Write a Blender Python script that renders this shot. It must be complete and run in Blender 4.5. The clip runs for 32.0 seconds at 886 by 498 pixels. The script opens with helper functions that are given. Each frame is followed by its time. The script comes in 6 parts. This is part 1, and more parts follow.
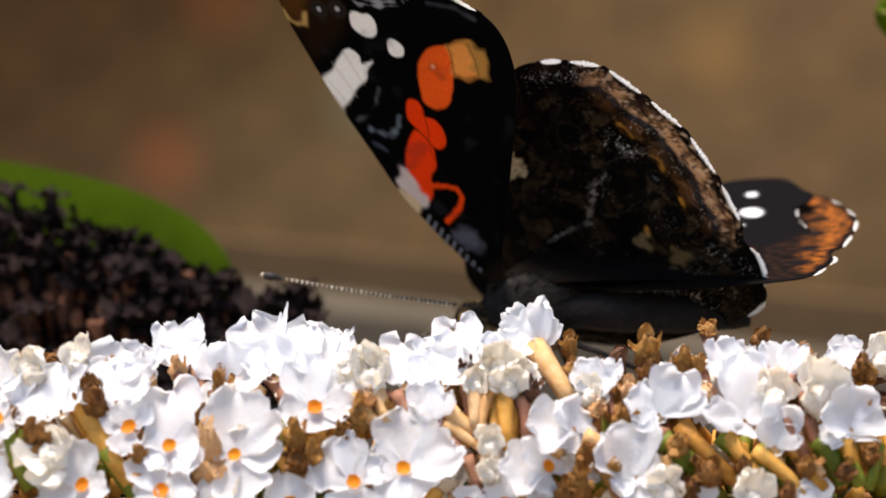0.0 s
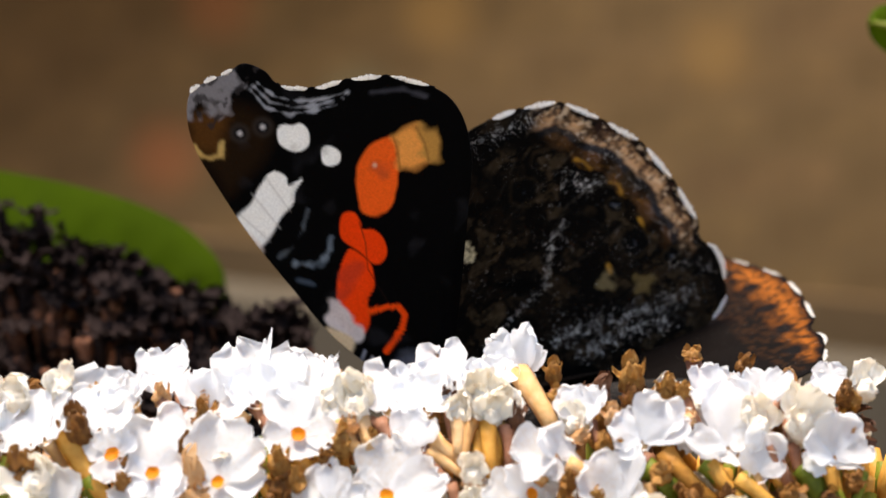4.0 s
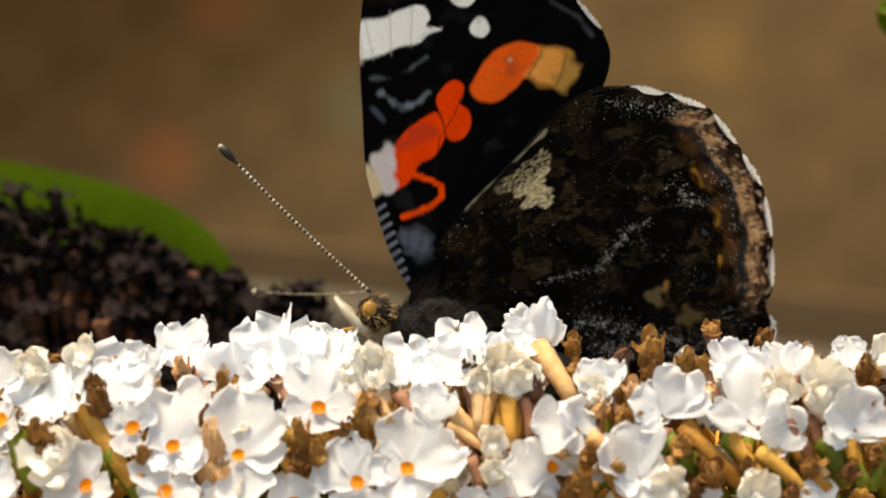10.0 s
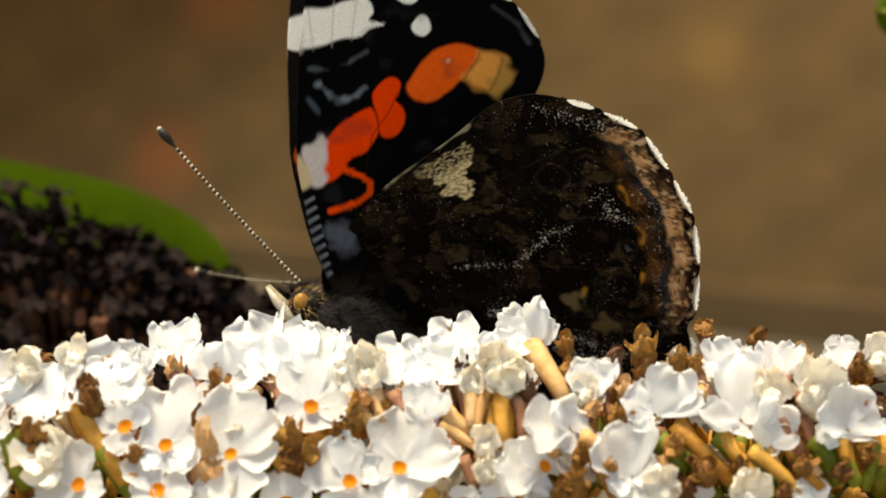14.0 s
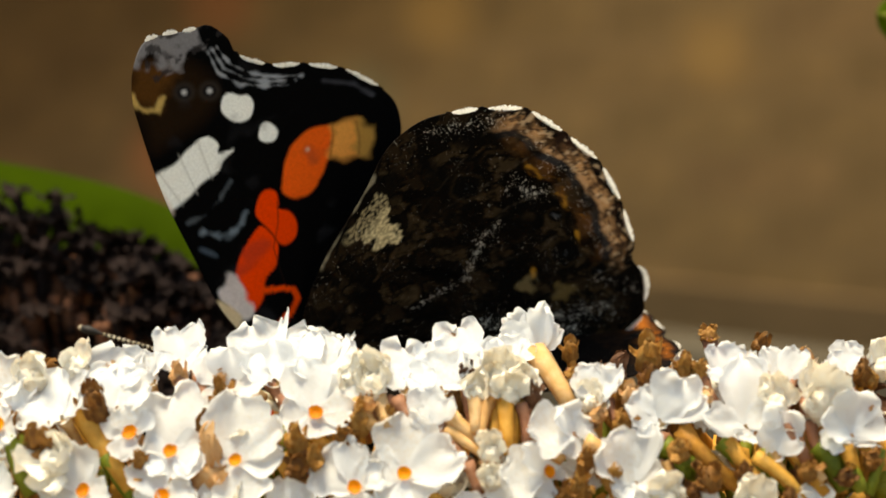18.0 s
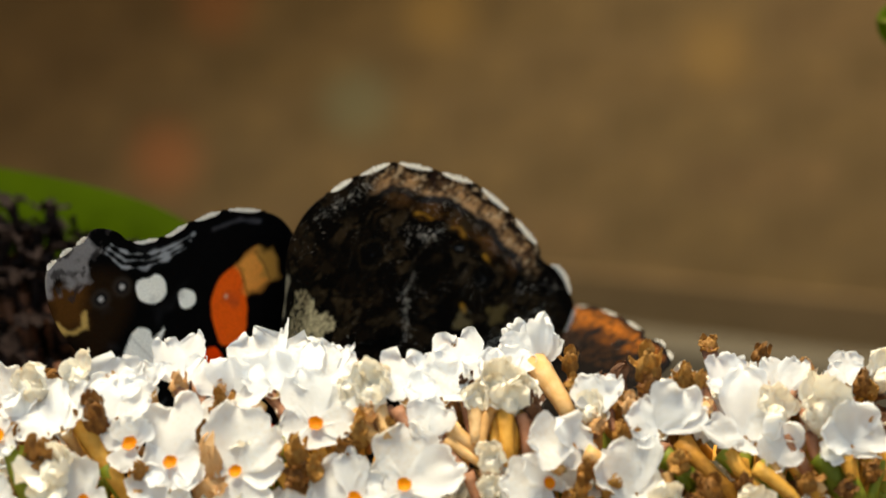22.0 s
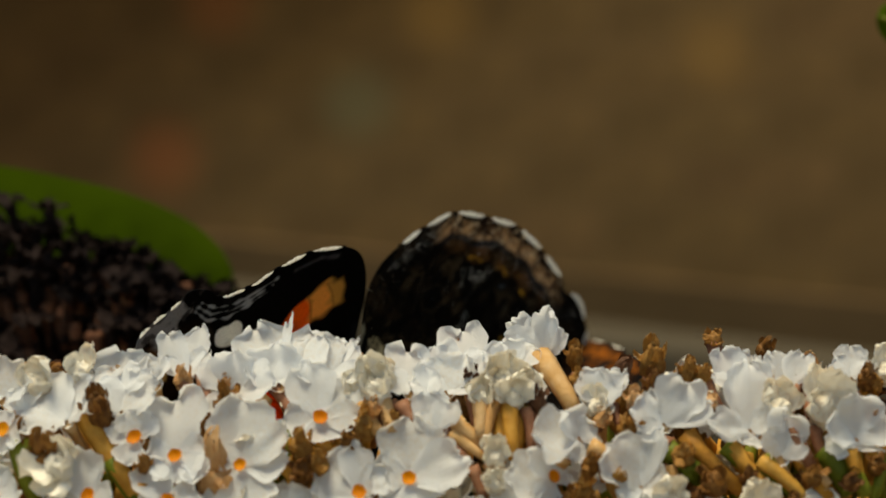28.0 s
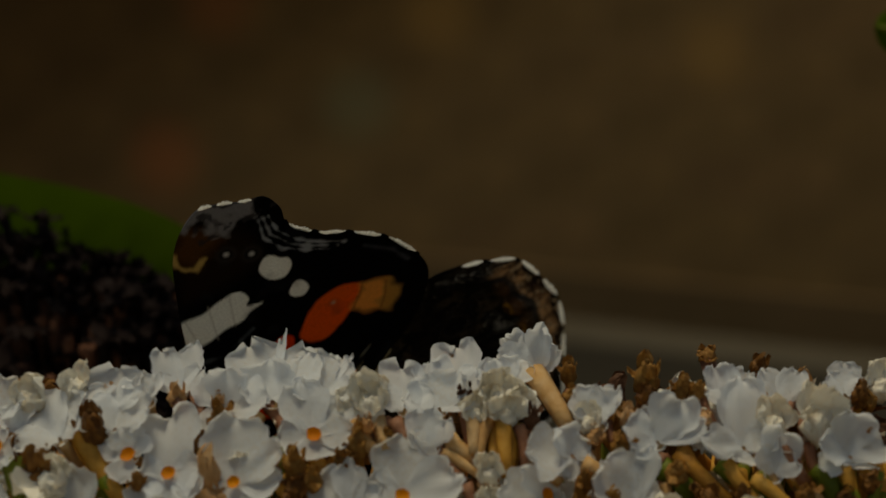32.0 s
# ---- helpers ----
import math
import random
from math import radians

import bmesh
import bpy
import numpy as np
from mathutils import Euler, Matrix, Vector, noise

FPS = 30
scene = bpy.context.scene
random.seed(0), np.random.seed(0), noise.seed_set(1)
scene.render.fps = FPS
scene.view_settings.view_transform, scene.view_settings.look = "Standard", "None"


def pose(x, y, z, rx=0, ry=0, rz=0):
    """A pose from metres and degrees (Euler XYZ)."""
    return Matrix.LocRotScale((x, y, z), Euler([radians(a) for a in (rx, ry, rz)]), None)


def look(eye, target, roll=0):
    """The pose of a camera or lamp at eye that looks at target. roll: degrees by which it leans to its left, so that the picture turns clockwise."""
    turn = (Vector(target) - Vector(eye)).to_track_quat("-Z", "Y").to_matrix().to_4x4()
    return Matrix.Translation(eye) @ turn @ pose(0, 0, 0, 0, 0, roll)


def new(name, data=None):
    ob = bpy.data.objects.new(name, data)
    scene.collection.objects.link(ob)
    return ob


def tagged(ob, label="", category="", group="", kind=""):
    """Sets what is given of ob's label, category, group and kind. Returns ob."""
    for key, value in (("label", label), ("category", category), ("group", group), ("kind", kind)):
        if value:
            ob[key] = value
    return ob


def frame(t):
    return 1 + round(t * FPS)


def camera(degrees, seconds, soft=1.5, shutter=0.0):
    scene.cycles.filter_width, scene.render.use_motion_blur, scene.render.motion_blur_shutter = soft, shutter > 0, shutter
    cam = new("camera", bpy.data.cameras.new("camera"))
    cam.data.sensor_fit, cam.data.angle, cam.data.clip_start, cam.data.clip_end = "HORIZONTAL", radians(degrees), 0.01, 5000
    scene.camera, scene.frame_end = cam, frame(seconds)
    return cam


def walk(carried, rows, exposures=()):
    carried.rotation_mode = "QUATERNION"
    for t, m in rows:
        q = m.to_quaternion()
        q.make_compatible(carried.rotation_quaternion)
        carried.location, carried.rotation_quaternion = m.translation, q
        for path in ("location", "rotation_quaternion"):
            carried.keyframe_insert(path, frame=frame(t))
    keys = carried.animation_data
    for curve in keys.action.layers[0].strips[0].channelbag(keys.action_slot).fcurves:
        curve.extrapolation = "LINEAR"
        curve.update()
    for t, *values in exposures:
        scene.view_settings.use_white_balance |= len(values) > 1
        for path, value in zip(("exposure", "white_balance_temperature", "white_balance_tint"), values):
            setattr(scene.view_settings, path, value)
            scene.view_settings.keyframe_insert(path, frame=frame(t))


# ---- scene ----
# A butterfly feeding on a white buddleia head, close up. Small things are laid out in millimetres.
MM = 0.001
cam = camera(35.0, 32.0)
cam.data.dof.use_dof = True
cam.data.dof.focus_distance = 0.107
cam.data.dof.aperture_fstop = 25.0
STAND = pose(0.0, -0.117, 0.0, 90, 0, 0)
walk(cam, [(0.0, STAND), (32.0, STAND)], exposures=[
    (0.0, 1.02, 6650, 15), (4.5, 1.19, 7050, 12), (6.5, 1.02, 7550, 8), (10.0, 0.99, 7850, 6), (14.5, 1.02, 8300, 3), (25.5, 0.72, 8300, 0), (27.5, 0.12, 8300, -1), (30.0, -0.43, 8300, -2), (32.0, -1.34, 8300, -2),
])

# ---- light: soft daylight from high up over the camera ----
world = bpy.data.worlds.new("sky")
scene.world = world
world.use_nodes = True
nt = world.node_tree
sky = nt.nodes.new("ShaderNodeTexSky")
sky.sky_type = "NISHITA"
sky.sun_disc = False
sky.sun_elevation = radians(78)
sky.sun_rotation = radians(220)
nt.nodes["Background"].inputs["Strength"].default_value = 0.12
nt.links.new(sky.outputs["Color"], nt.nodes["Background"].inputs["Color"])
sun = new("sun", bpy.data.lights.new("sun", "SUN"))
sun.data.energy = 3.9
sun.data.angle = radians(20)
sun.data.color = (1.0, 0.93, 0.83)
sun.matrix_world = look((-0.3, -0.17, 1.6), (0, 0, 0))


# ---- materials ----
def material(name, rough=0.6):
    m = bpy.data.materials.new(name)
    m.use_nodes = True
    b = m.node_tree.nodes["Principled BSDF"]
    b.inputs["Roughness"].default_value = rough
    return m, m.node_tree, b


def node(tree, kind, **values):
    n = tree.nodes.new(kind)
    for k, v in values.items():
        n.inputs[k].default_value = v
    return n


def ramp(tree, source, stops):
    r = tree.nodes.new("ShaderNodeValToRGB")
    e = r.color_ramp.elements
    while len(e) < len(stops):
        e.new(0.5)
    for el, (p, c) in zip(e, stops):
        el.position, el.color = p, (*c, 1)
    tree.links.new(source, r.inputs["Fac"])
    return r.outputs["Color"]


def mix(tree, kind, fac, a, b):
    n = tree.nodes.new("ShaderNodeMix")
    n.data_type, n.blend_type = "RGBA", kind
    if isinstance(fac, float):
        n.inputs[0].default_value = fac
    else:
        tree.links.new(fac, n.inputs[0])
    for sock, v in ((n.inputs[6], a), (n.inputs[7], b)):
        if isinstance(v, tuple):
            sock.default_value = (*v, 1)
        else:
            tree.links.new(v, sock)
    return n.outputs[2]


def grain(tree, scale, detail=4.0, rough=0.6, coord="Object"):
    c = tree.nodes.new("ShaderNodeTexCoord")
    n = node(tree, "ShaderNodeTexNoise", Scale=scale, Detail=detail, Roughness=rough)
    tree.links.new(c.outputs[coord], n.inputs["Vector"])
    return n.outputs["Fac"]


def relief(tree, bsdf, source, strength, distance):
    n = node(tree, "ShaderNodeBump", Strength=strength, Distance=distance)
    tree.links.new(source, n.inputs["Height"])
    tree.links.new(n.outputs["Normal"], bsdf.inputs["Normal"])


def tissue(name, stops, scale, through_light=0.0, rough=0.55, by_object=0.35, bump=0.4, spread=0.25):
    """Plant tissue: a colour run by noise, shifted from piece to piece, with light passing through."""
    m, t, b = material(name, rough)
    info = t.nodes.new("ShaderNodeObjectInfo")
    add = t.nodes.new("ShaderNodeMath")
    add.operation = "MULTIPLY_ADD"
    add.inputs[1].default_value = by_object
    t.links.new(info.outputs["Random"], add.inputs[0])
    sc = t.nodes.new("ShaderNodeMath")
    sc.operation = "MULTIPLY"
    sc.inputs[1].default_value = 1.0 - by_object
    g = grain(t, scale)
    t.links.new(g, sc.inputs[0])
    t.links.new(sc.outputs[0], add.inputs[2])
    col = ramp(t, add.outputs[0], stops)
    t.links.new(col, b.inputs["Base Color"])
    b.inputs["Specular IOR Level"].default_value = spread
    relief(t, b, grain(t, scale * 2.2, 3.0), bump, 0.0002)
    if through_light:
        tr = t.nodes.new("ShaderNodeBsdfTranslucent")
        t.links.new(col, tr.inputs["Color"])
        mx = t.nodes.new("ShaderNodeMixShader")
        mx.inputs[0].default_value = through_light
        t.links.new(b.outputs[0], mx.inputs[1])
        t.links.new(tr.outputs[0], mx.inputs[2])
        t.links.new(mx.outputs[0], t.nodes["Material Output"].inputs["Surface"])
    return m


PETAL = tissue("white petal", [(0.15, (0.82, 0.76, 0.68)), (0.42, (0.89, 0.90, 0.91)), (1.0, (0.93, 0.945, 0.97))], 3.0, 0.5)
CREAM = tissue("faded petal", [(0.12, (0.84, 0.64, 0.47)), (0.34, (0.93, 0.84, 0.69)), (0.75, (0.96, 0.93, 0.84))], 3.0, 0.2)
TAN = tissue("tan withered petal", [(0.2, (0.36, 0.15, 0.05)), (0.5, (0.60, 0.33, 0.14)), (0.9, (0.78, 0.58, 0.36))], 3.5, 0.2)
BROWN = tissue("brown withered petal", [(0.25, (0.09, 0.030, 0.010)), (0.55, (0.31, 0.142, 0.034)), (0.95, (0.58, 0.34, 0.10))], 4.0, 0.2)
DARK = tissue("dark withered petal", [(0.2, (0.03, 0.012, 0.006)), (0.55, (0.12, 0.05, 0.025)), (0.9, (0.26, 0.14, 0.08))], 4.0, 0.1)
THROAT = tissue("orange throat", [(0.2, (0.66, 0.16, 0.003)), (0.6, (0.78, 0.27, 0.006)), (1.0, (0.86, 0.42, 0.02))], 9.0, 0.3)
TUBE = tissue("peach flower tube", [(0.1, (0.46, 0.20, 0.06)), (0.5, (0.68, 0.40, 0.16)), (0.9, (0.84, 0.62, 0.38))], 2.5, 0.25)
RUST = tissue("rusty flower tube", [(0.1, (0.26, 0.095, 0.017)), (0.5, (0.56, 0.265, 0.042)), (0.9, (0.74, 0.43, 0.10))], 3.0, 0.2)
PLUM = tissue("reddish flower tube", [(0.1, (0.16, 0.055, 0.03)), (0.5, (0.33, 0.15, 0.085)), (0.9, (0.54, 0.30, 0.19))], 3.0, 0.2)
GREEN = tissue("green calyx", [(0.1, (0.06, 0.075, 0.005)), (0.5, (0.15, 0.175, 0.012)), (0.9, (0.32, 0.32, 0.04))], 2.5, 0.2)
STEM = tissue("green brown stem", [(0.1, (0.05, 0.05, 0.02)), (0.5, (0.14, 0.11, 0.04)), (0.9, (0.24, 0.18, 0.08))], 300)
CHAR = tissue("blackened dry floret", [(0.15, (0.003, 0.0022, 0.0024)), (0.5, (0.008, 0.0055, 0.0058)), (0.9, (0.030, 0.018, 0.015))], 3.0, 0.0, 0.8, 0.35, 0.4, 0.05)
DRY = tissue("dry red brown stalk", [(0.15, (0.018, 0.007, 0.004)), (0.5, (0.095, 0.033, 0.014)), (0.9, (0.30, 0.115, 0.050))], 3.0, 0.0, 0.7)
LEAF = tissue("green leaf", [(0.2, (0.036, 0.060, 0.0004)), (0.6, (0.055, 0.092, 0.0006)), (1.0, (0.078, 0.12, 0.001))], 120, 0.25, 0.7, 0.1, 0.4, 0.05)


def painted(name, rough, speck, sheen, thin=0.0):
    """Scaled wing: its pattern is in the mesh colours, with the grain of the scales on top."""
    m, t, b = material(name, rough)
    a = t.nodes.new("ShaderNodeVertexColor")
    a.layer_name = "pattern"
    g = ramp(t, grain(t, 5200, 2.0), [(0.3, (0.9, 0.9, 0.9)), (0.7, (1.06, 1.06, 1.06))])
    col = mix(t, "MULTIPLY", 1.0, a.outputs["Color"], g)
    d = t.nodes.new("ShaderNodeMath")
    d.operation = "MULTIPLY_ADD"
    d.inputs[1].default_value = 0.17
    t.links.new(a.outputs["Alpha"], d.inputs[0])
    t.links.new(grain(t, 5200, 3.0, 0.8), d.inputs[2])
    s = ramp(t, d.outputs[0], [(0.69, (0, 0, 0)), (0.725, speck)])
    col = mix(t, "ADD", 1.0, col, s)
    t.links.new(col, b.inputs["Base Color"])
    b.inputs["Specular IOR Level"].default_value = 0.02
    b.inputs["Sheen Weight"].default_value = sheen
    b.inputs["Sheen Roughness"].default_value = 0.5
    relief(t, b, grain(t, 2600, 3.0), 0.5, 0.00012)
    if thin:
        tr = t.nodes.new("ShaderNodeBsdfTranslucent")
        t.links.new(col, tr.inputs["Color"])
        mx = t.nodes.new("ShaderNodeMixShader")
        mx.inputs[0].default_value = thin
        t.links.new(b.outputs[0], mx.inputs[1])
        t.links.new(tr.outputs[0], mx.inputs[2])
        t.links.new(mx.outputs[0], t.nodes["Material Output"].inputs["Surface"])
    return m


WING_FORE = painted("forewing scales", 0.6, (0.01, 0.01, 0.011), 0.0, 0.2)
WING_HIND = painted("hindwing scales", 0.6, (0.50, 0.49, 0.46), 0.0)
FRINGE = tissue("white wing fringe", [(0.2, (0.80, 0.76, 0.68)), (0.6, (0.95, 0.94, 0.90))], 3000, 0.6)
FUR = tissue("dark brown fur", [(0.3, (0.003, 0.0024, 0.002)), (0.55, (0.009, 0.006, 0.004)), (0.8, (0.040, 0.028, 0.017))], 1500, 0.0, 0.8, 0.1, 1.0)
BUFF = tissue("buff underside fur", [(0.3, (0.10, 0.05, 0.015)), (0.55, (0.26, 0.16, 0.06)), (0.8, (0.50, 0.38, 0.20))], 1500, 0.0, 0.8, 0.1, 1.0)
PALE = tissue("pale leg and palp", [(0.3, (0.26, 0.20, 0.12)), (0.7, (0.62, 0.54, 0.40))], 1200)
EYE_BROWN = tissue("amber eye", [(0.3, (0.16, 0.07, 0.01)), (0.7, (0.42, 0.22, 0.04))], 900, 0.0, 0.25)
BLACK = tissue("black chitin", [(0.3, (0.006, 0.005, 0.005)), (0.7, (0.03, 0.024, 0.02))], 900)


# ---- mesh helpers ----
def sheet(verts, faces, smooth=True):
    me = bpy.data.meshes.new("mesh")
    me.from_pydata([tuple(v) for v in verts], [], [tuple(f) for f in faces])
    if smooth:
        me.polygons.foreach_set("use_smooth", [True] * len(me.polygons))
    me.update()
    return me


def part(name, me, mat, parent, label="", at=None):
    if mat and not me.materials:
        me.materials.append(mat)
    ob = new(name, me)
    ob.parent = parent
    if at is not None:
        ob.matrix_basis = at
    if label:
        tagged(ob, label)
    return ob


def root(name, at, label, category, group="", kind=""):
    ob = new(name)
    ob.empty_display_size = 0.005
    ob.matrix_basis = at
    return tagged(ob, label, category, group, kind)


def rod(path, radii, sides=8, wobble=0.0, rng=None, closed=True):
    """A tapered tube along a path of points, in metres."""
    path = [Vector(p) for p in path]
    verts, faces = [], []
    up = Vector((0.31, 0.17, 0.93))
    for i, p in enumerate(path):
        d = (path[min(i + 1, len(path) - 1)] - path[max(i - 1, 0)]).normalized()
        a = d.cross(up)
        if a.length < 1e-6:
            a = d.cross(Vector((1, 0, 0)))
        a.normalize()
        b = d.cross(a)
        for k in range(sides):
            w = 2 * math.pi * k / sides
            r = radii[i] * (1 + (rng.uniform(-wobble, wobble) if rng else 0))
            verts.append(p + (a * math.cos(w) + b * math.sin(w)) * r)
    for i in range(len(path) - 1):
        for k in range(sides):
            faces.append((i * sides + k, i * sides + (k + 1) % sides, (i + 1) * sides + (k + 1) % sides, (i + 1) * sides + k))
    if closed:
        faces.append(tuple(range(sides - 1, -1, -1)))
        faces.append(tuple(range((len(path) - 1) * sides, len(path) * sides)))
    return verts, faces


def joined(pieces):
    verts, faces = [], []
    for v, f in pieces:
        n = len(verts)
        verts += v
        faces += [tuple(i + n for i in g) for g in f]
    return verts, faces


def lump(centre, radii, seed, rough=0.15, turn=None, rings=12, sides=16, freq=2.2):
    """A rounded body with an uneven skin."""
    verts, faces = [], []
    c = Vector(centre)
    for i in range(rings + 1):
        th = math.pi * i / rings
        for k in range(sides):
            ph = 2 * math.pi * k / sides
            d = Vector((math.sin(th) * math.cos(ph), math.sin(th) * math.sin(ph), math.cos(th)))
            n = 1 + rough * noise.noise(d * freq + Vector((seed, seed * 0.7, 0)))
            v = Vector((d.x * radii[0], d.y * radii[1], d.z * radii[2])) * n
            verts.append(c + (turn @ v if turn else v))
    for i in range(rings):
        for k in range(sides):
            faces.append((i * sides + k, i * sides + (k + 1) % sides, (i + 1) * sides + (k + 1) % sides, (i + 1) * sides + k))
    return verts, faces


# ---- the ground and the far garden wall ----
WALL_Y = 1.85


def soil():
    m, t, b = material("soil and grit", 0.95)
    t.links.new(ramp(t, grain(t, 6, 8.0), [(0.3, (0.10, 0.075, 0.048)), (0.7, (0.25, 0.195, 0.135))]), b.inputs["Base Color"])
    relief(t, b, grain(t, 40, 6.0), 0.6, 0.02)
    return m


n = 48
verts, faces = [], []
for i in range(n + 1):
    for j in range(n + 1):
        x, y = (2 * i / n - 1), (2 * j / n - 1)
        X, Y = 300 * x * abs(x) ** 2, 300 * y * abs(y) ** 2
        verts.append((X, Y, -1.15 + 0.03 * noise.noise(Vector((X, Y, 0)) * 0.9)))
for i in range(n):
    for j in range(n):
        a = i * (n + 1) + j
        faces.append((a, a + n + 1, a + n + 2, a + 1))
ground = part("ground", sheet(verts, faces), soil(), None)
tagged(ground, "brown garden soil with grit", "ground", kind="structure")


SPOTS = ((-0.390, 0.128, (0.36, 0.13, 0.05)), (0.382, 0.275, (0.33, 0.18, 0.06)), (-0.315, 0.348, (0.33, 0.13, 0.05)), (-0.005, 0.330, (0.34, 0.185, 0.06)), (-0.12, 0.205, (0.20, 0.16, 0.08)))


def blotched_shaded(t, colour):
    """Soft rust-coloured and ochre blotches on the wall, and vignette shade painted into its colour at the upper left.
    """
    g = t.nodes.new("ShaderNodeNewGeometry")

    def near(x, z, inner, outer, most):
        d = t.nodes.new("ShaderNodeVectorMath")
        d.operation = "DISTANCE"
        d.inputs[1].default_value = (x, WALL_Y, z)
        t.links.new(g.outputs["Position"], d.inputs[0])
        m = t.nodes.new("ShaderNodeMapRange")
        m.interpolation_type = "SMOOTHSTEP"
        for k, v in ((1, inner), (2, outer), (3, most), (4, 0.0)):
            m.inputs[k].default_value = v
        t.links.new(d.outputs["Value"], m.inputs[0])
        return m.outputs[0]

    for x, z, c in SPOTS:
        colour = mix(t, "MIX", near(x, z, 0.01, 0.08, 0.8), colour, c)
    # vignette-like darkening of the upper left and top, multiplied into the wall colour
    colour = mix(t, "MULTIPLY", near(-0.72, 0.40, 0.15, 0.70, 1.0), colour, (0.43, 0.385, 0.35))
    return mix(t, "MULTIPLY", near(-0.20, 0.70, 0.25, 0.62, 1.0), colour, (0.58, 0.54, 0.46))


def brick_material():
    m, t, b = material("weathered brown brick", 0.9)
    info = t.nodes.new("ShaderNodeObjectInfo")
    tone = ramp(t, info.outputs["Random"], [(0.0, (0.200, 0.120, 0.051)), (0.5, (0.206, 0.122, 0.053)), (0.85, (0.208, 0.126, 0.054)), (1.0, (0.216, 0.124, 0.056))])
    worn = ramp(t, grain(t, 18, 6.0), [(0.35, (0.75, 0.75, 0.75)), (0.7, (1.15, 1.12, 1.05))])
    t.links.new(blotched_shaded(t, mix(t, "MULTIPLY", 1.0, tone, worn)), b.inputs["Base Color"])
    b.inputs["Specular IOR Level"].default_value = 0.03
    relief(t, b, grain(t, 90, 5.0), 0.5, 0.004)
    return m


def plain(name, c1, c2, scale, rough=0.9, blotch_shade=False):
    m, t, b = material(name, rough)
    c = ramp(t, grain(t, scale, 6.0), [(0.3, c1), (0.7, c2)])
    t.links.new(blotched_shaded(t, c) if blotch_shade else c, b.inputs["Base Color"])
    b.inputs["Specular IOR Level"].default_value = 0.03
    relief(t, b, grain(t, scale * 6, 5.0), 0.4, 0.004)
    return m


def block(sx, sy, sz, bevel=0.004):
    bm = bmesh.new()
    bmesh.ops.create_cube(bm, size=1.0)
    bmesh.ops.scale(bm, vec=(sx, sy, sz), verts=bm.verts)
    bmesh.ops.bevel(bm, geom=list(bm.edges), offset=bevel, segments=1, affect="EDGES")
    me = bpy.data.meshes.new("block")
    bm.to_mesh(me)
    bm.free()
    return me


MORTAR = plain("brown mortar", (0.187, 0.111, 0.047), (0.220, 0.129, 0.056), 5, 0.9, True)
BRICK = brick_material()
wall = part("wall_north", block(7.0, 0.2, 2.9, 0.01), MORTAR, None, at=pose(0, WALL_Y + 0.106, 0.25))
tagged(wall, "weathered brown brick garden wall", "wall", kind="structure")
ledge = part("ledge", block(6.0, 0.08, 0.9, 0.02), plain("grey concrete", (0.080, 0.064, 0.044), (0.108, 0.088, 0.062), 9), None, at=pose(0.0, WALL_Y - 0.35, -0.518, 0, 6.6, 0))
tagged(ledge, "sloping grey concrete ledge before the wall", "ledge", kind="structure")
# thin dark slab added for the band of shade between wall and ledge
plinth = part("plinth", block(6.0, 0.02, 0.5, 0.004), plain("dark brown shade strip", (0.128, 0.077, 0.035), (0.165, 0.098, 0.046), 7), None, at=pose(0.0, WALL_Y - 0.02, -0.262, 0, 5.6, 0))
tagged(plinth, "dark strip standing in for shade along the foot of the garden wall", "plinth", kind="structure")

# ---- the flower head ----
HEAD_AT = pose(0, 0, 0)
head = root("buddleia_flower_head", HEAD_AT, "white buddleia flower head with fresh and withered florets", "flower head")
AXIS_Y, AXIS_Z, DEEP, TALL = -12.0, -20.0, 9.0, 13.5


def lobe(rng, angle, length, width, cup, curl, ruffle, seed, nr=10, nw=10):
    """One petal lobe from the throat outwards; unit size."""
    verts, faces = [], []
    tipw = rng.uniform(0.75, 1.0)
    sk = rng.uniform(-0.12, 0.12)
    ca, sa = math.cos(angle), math.sin(angle)
    for i in range(nr + 1):
        r = 0.10 + 0.90 * i / nr
        w = width * (0.25 + 0.75 * math.sin(min(1.0, r / 0.72) * math.pi / 2) ** 1.3)
        if r > 0.72:
            w *= math.sqrt(max(0.0, 1 - ((r - 0.72) / 0.34) ** 2)) * (1 - tipw) + tipw * math.sqrt(max(0.02, 1 - ((r - 0.72) / 0.30) ** 2))
        for k in range(nw + 1):
            s = 2 * k / nw - 1
            edge = max(abs(s), (r - 0.55) / 0.45)
            jag = 1 + (0.16 * noise.noise(Vector((s * 3.4, r * 5.0, seed))) + 0.11 * noise.noise(Vector((s * 11.0, r * 9.0, seed + 5)))) * edge
            rr = r * length * jag * (1 + 0.10 * (1 - s * s) * (r > 0.8))
            h = rr * math.sin(cup) + curl * rr * rr + 0.16 * s * s * w * (0.4 + r)
            h += ruffle * edge ** 2 * noise.noise(Vector((s * 2.3 + seed, r * 2.6, angle * 2.0)))
            h += 0.4 * ruffle * noise.noise(Vector((s * 5.5, r * 6.5 + seed, 3.0)))
            x, y = rr * math.cos(cup), s * w * jag + sk * r * r
            verts.append(Vector((x * ca - y * sa, x * sa + y * ca, h)))
    for i in range(nr):
        for k in range(nw):
            a = i * (nw + 1) + k
            faces.append((a, a + 1, a + nw + 2, a + nw + 1))
    return verts, faces


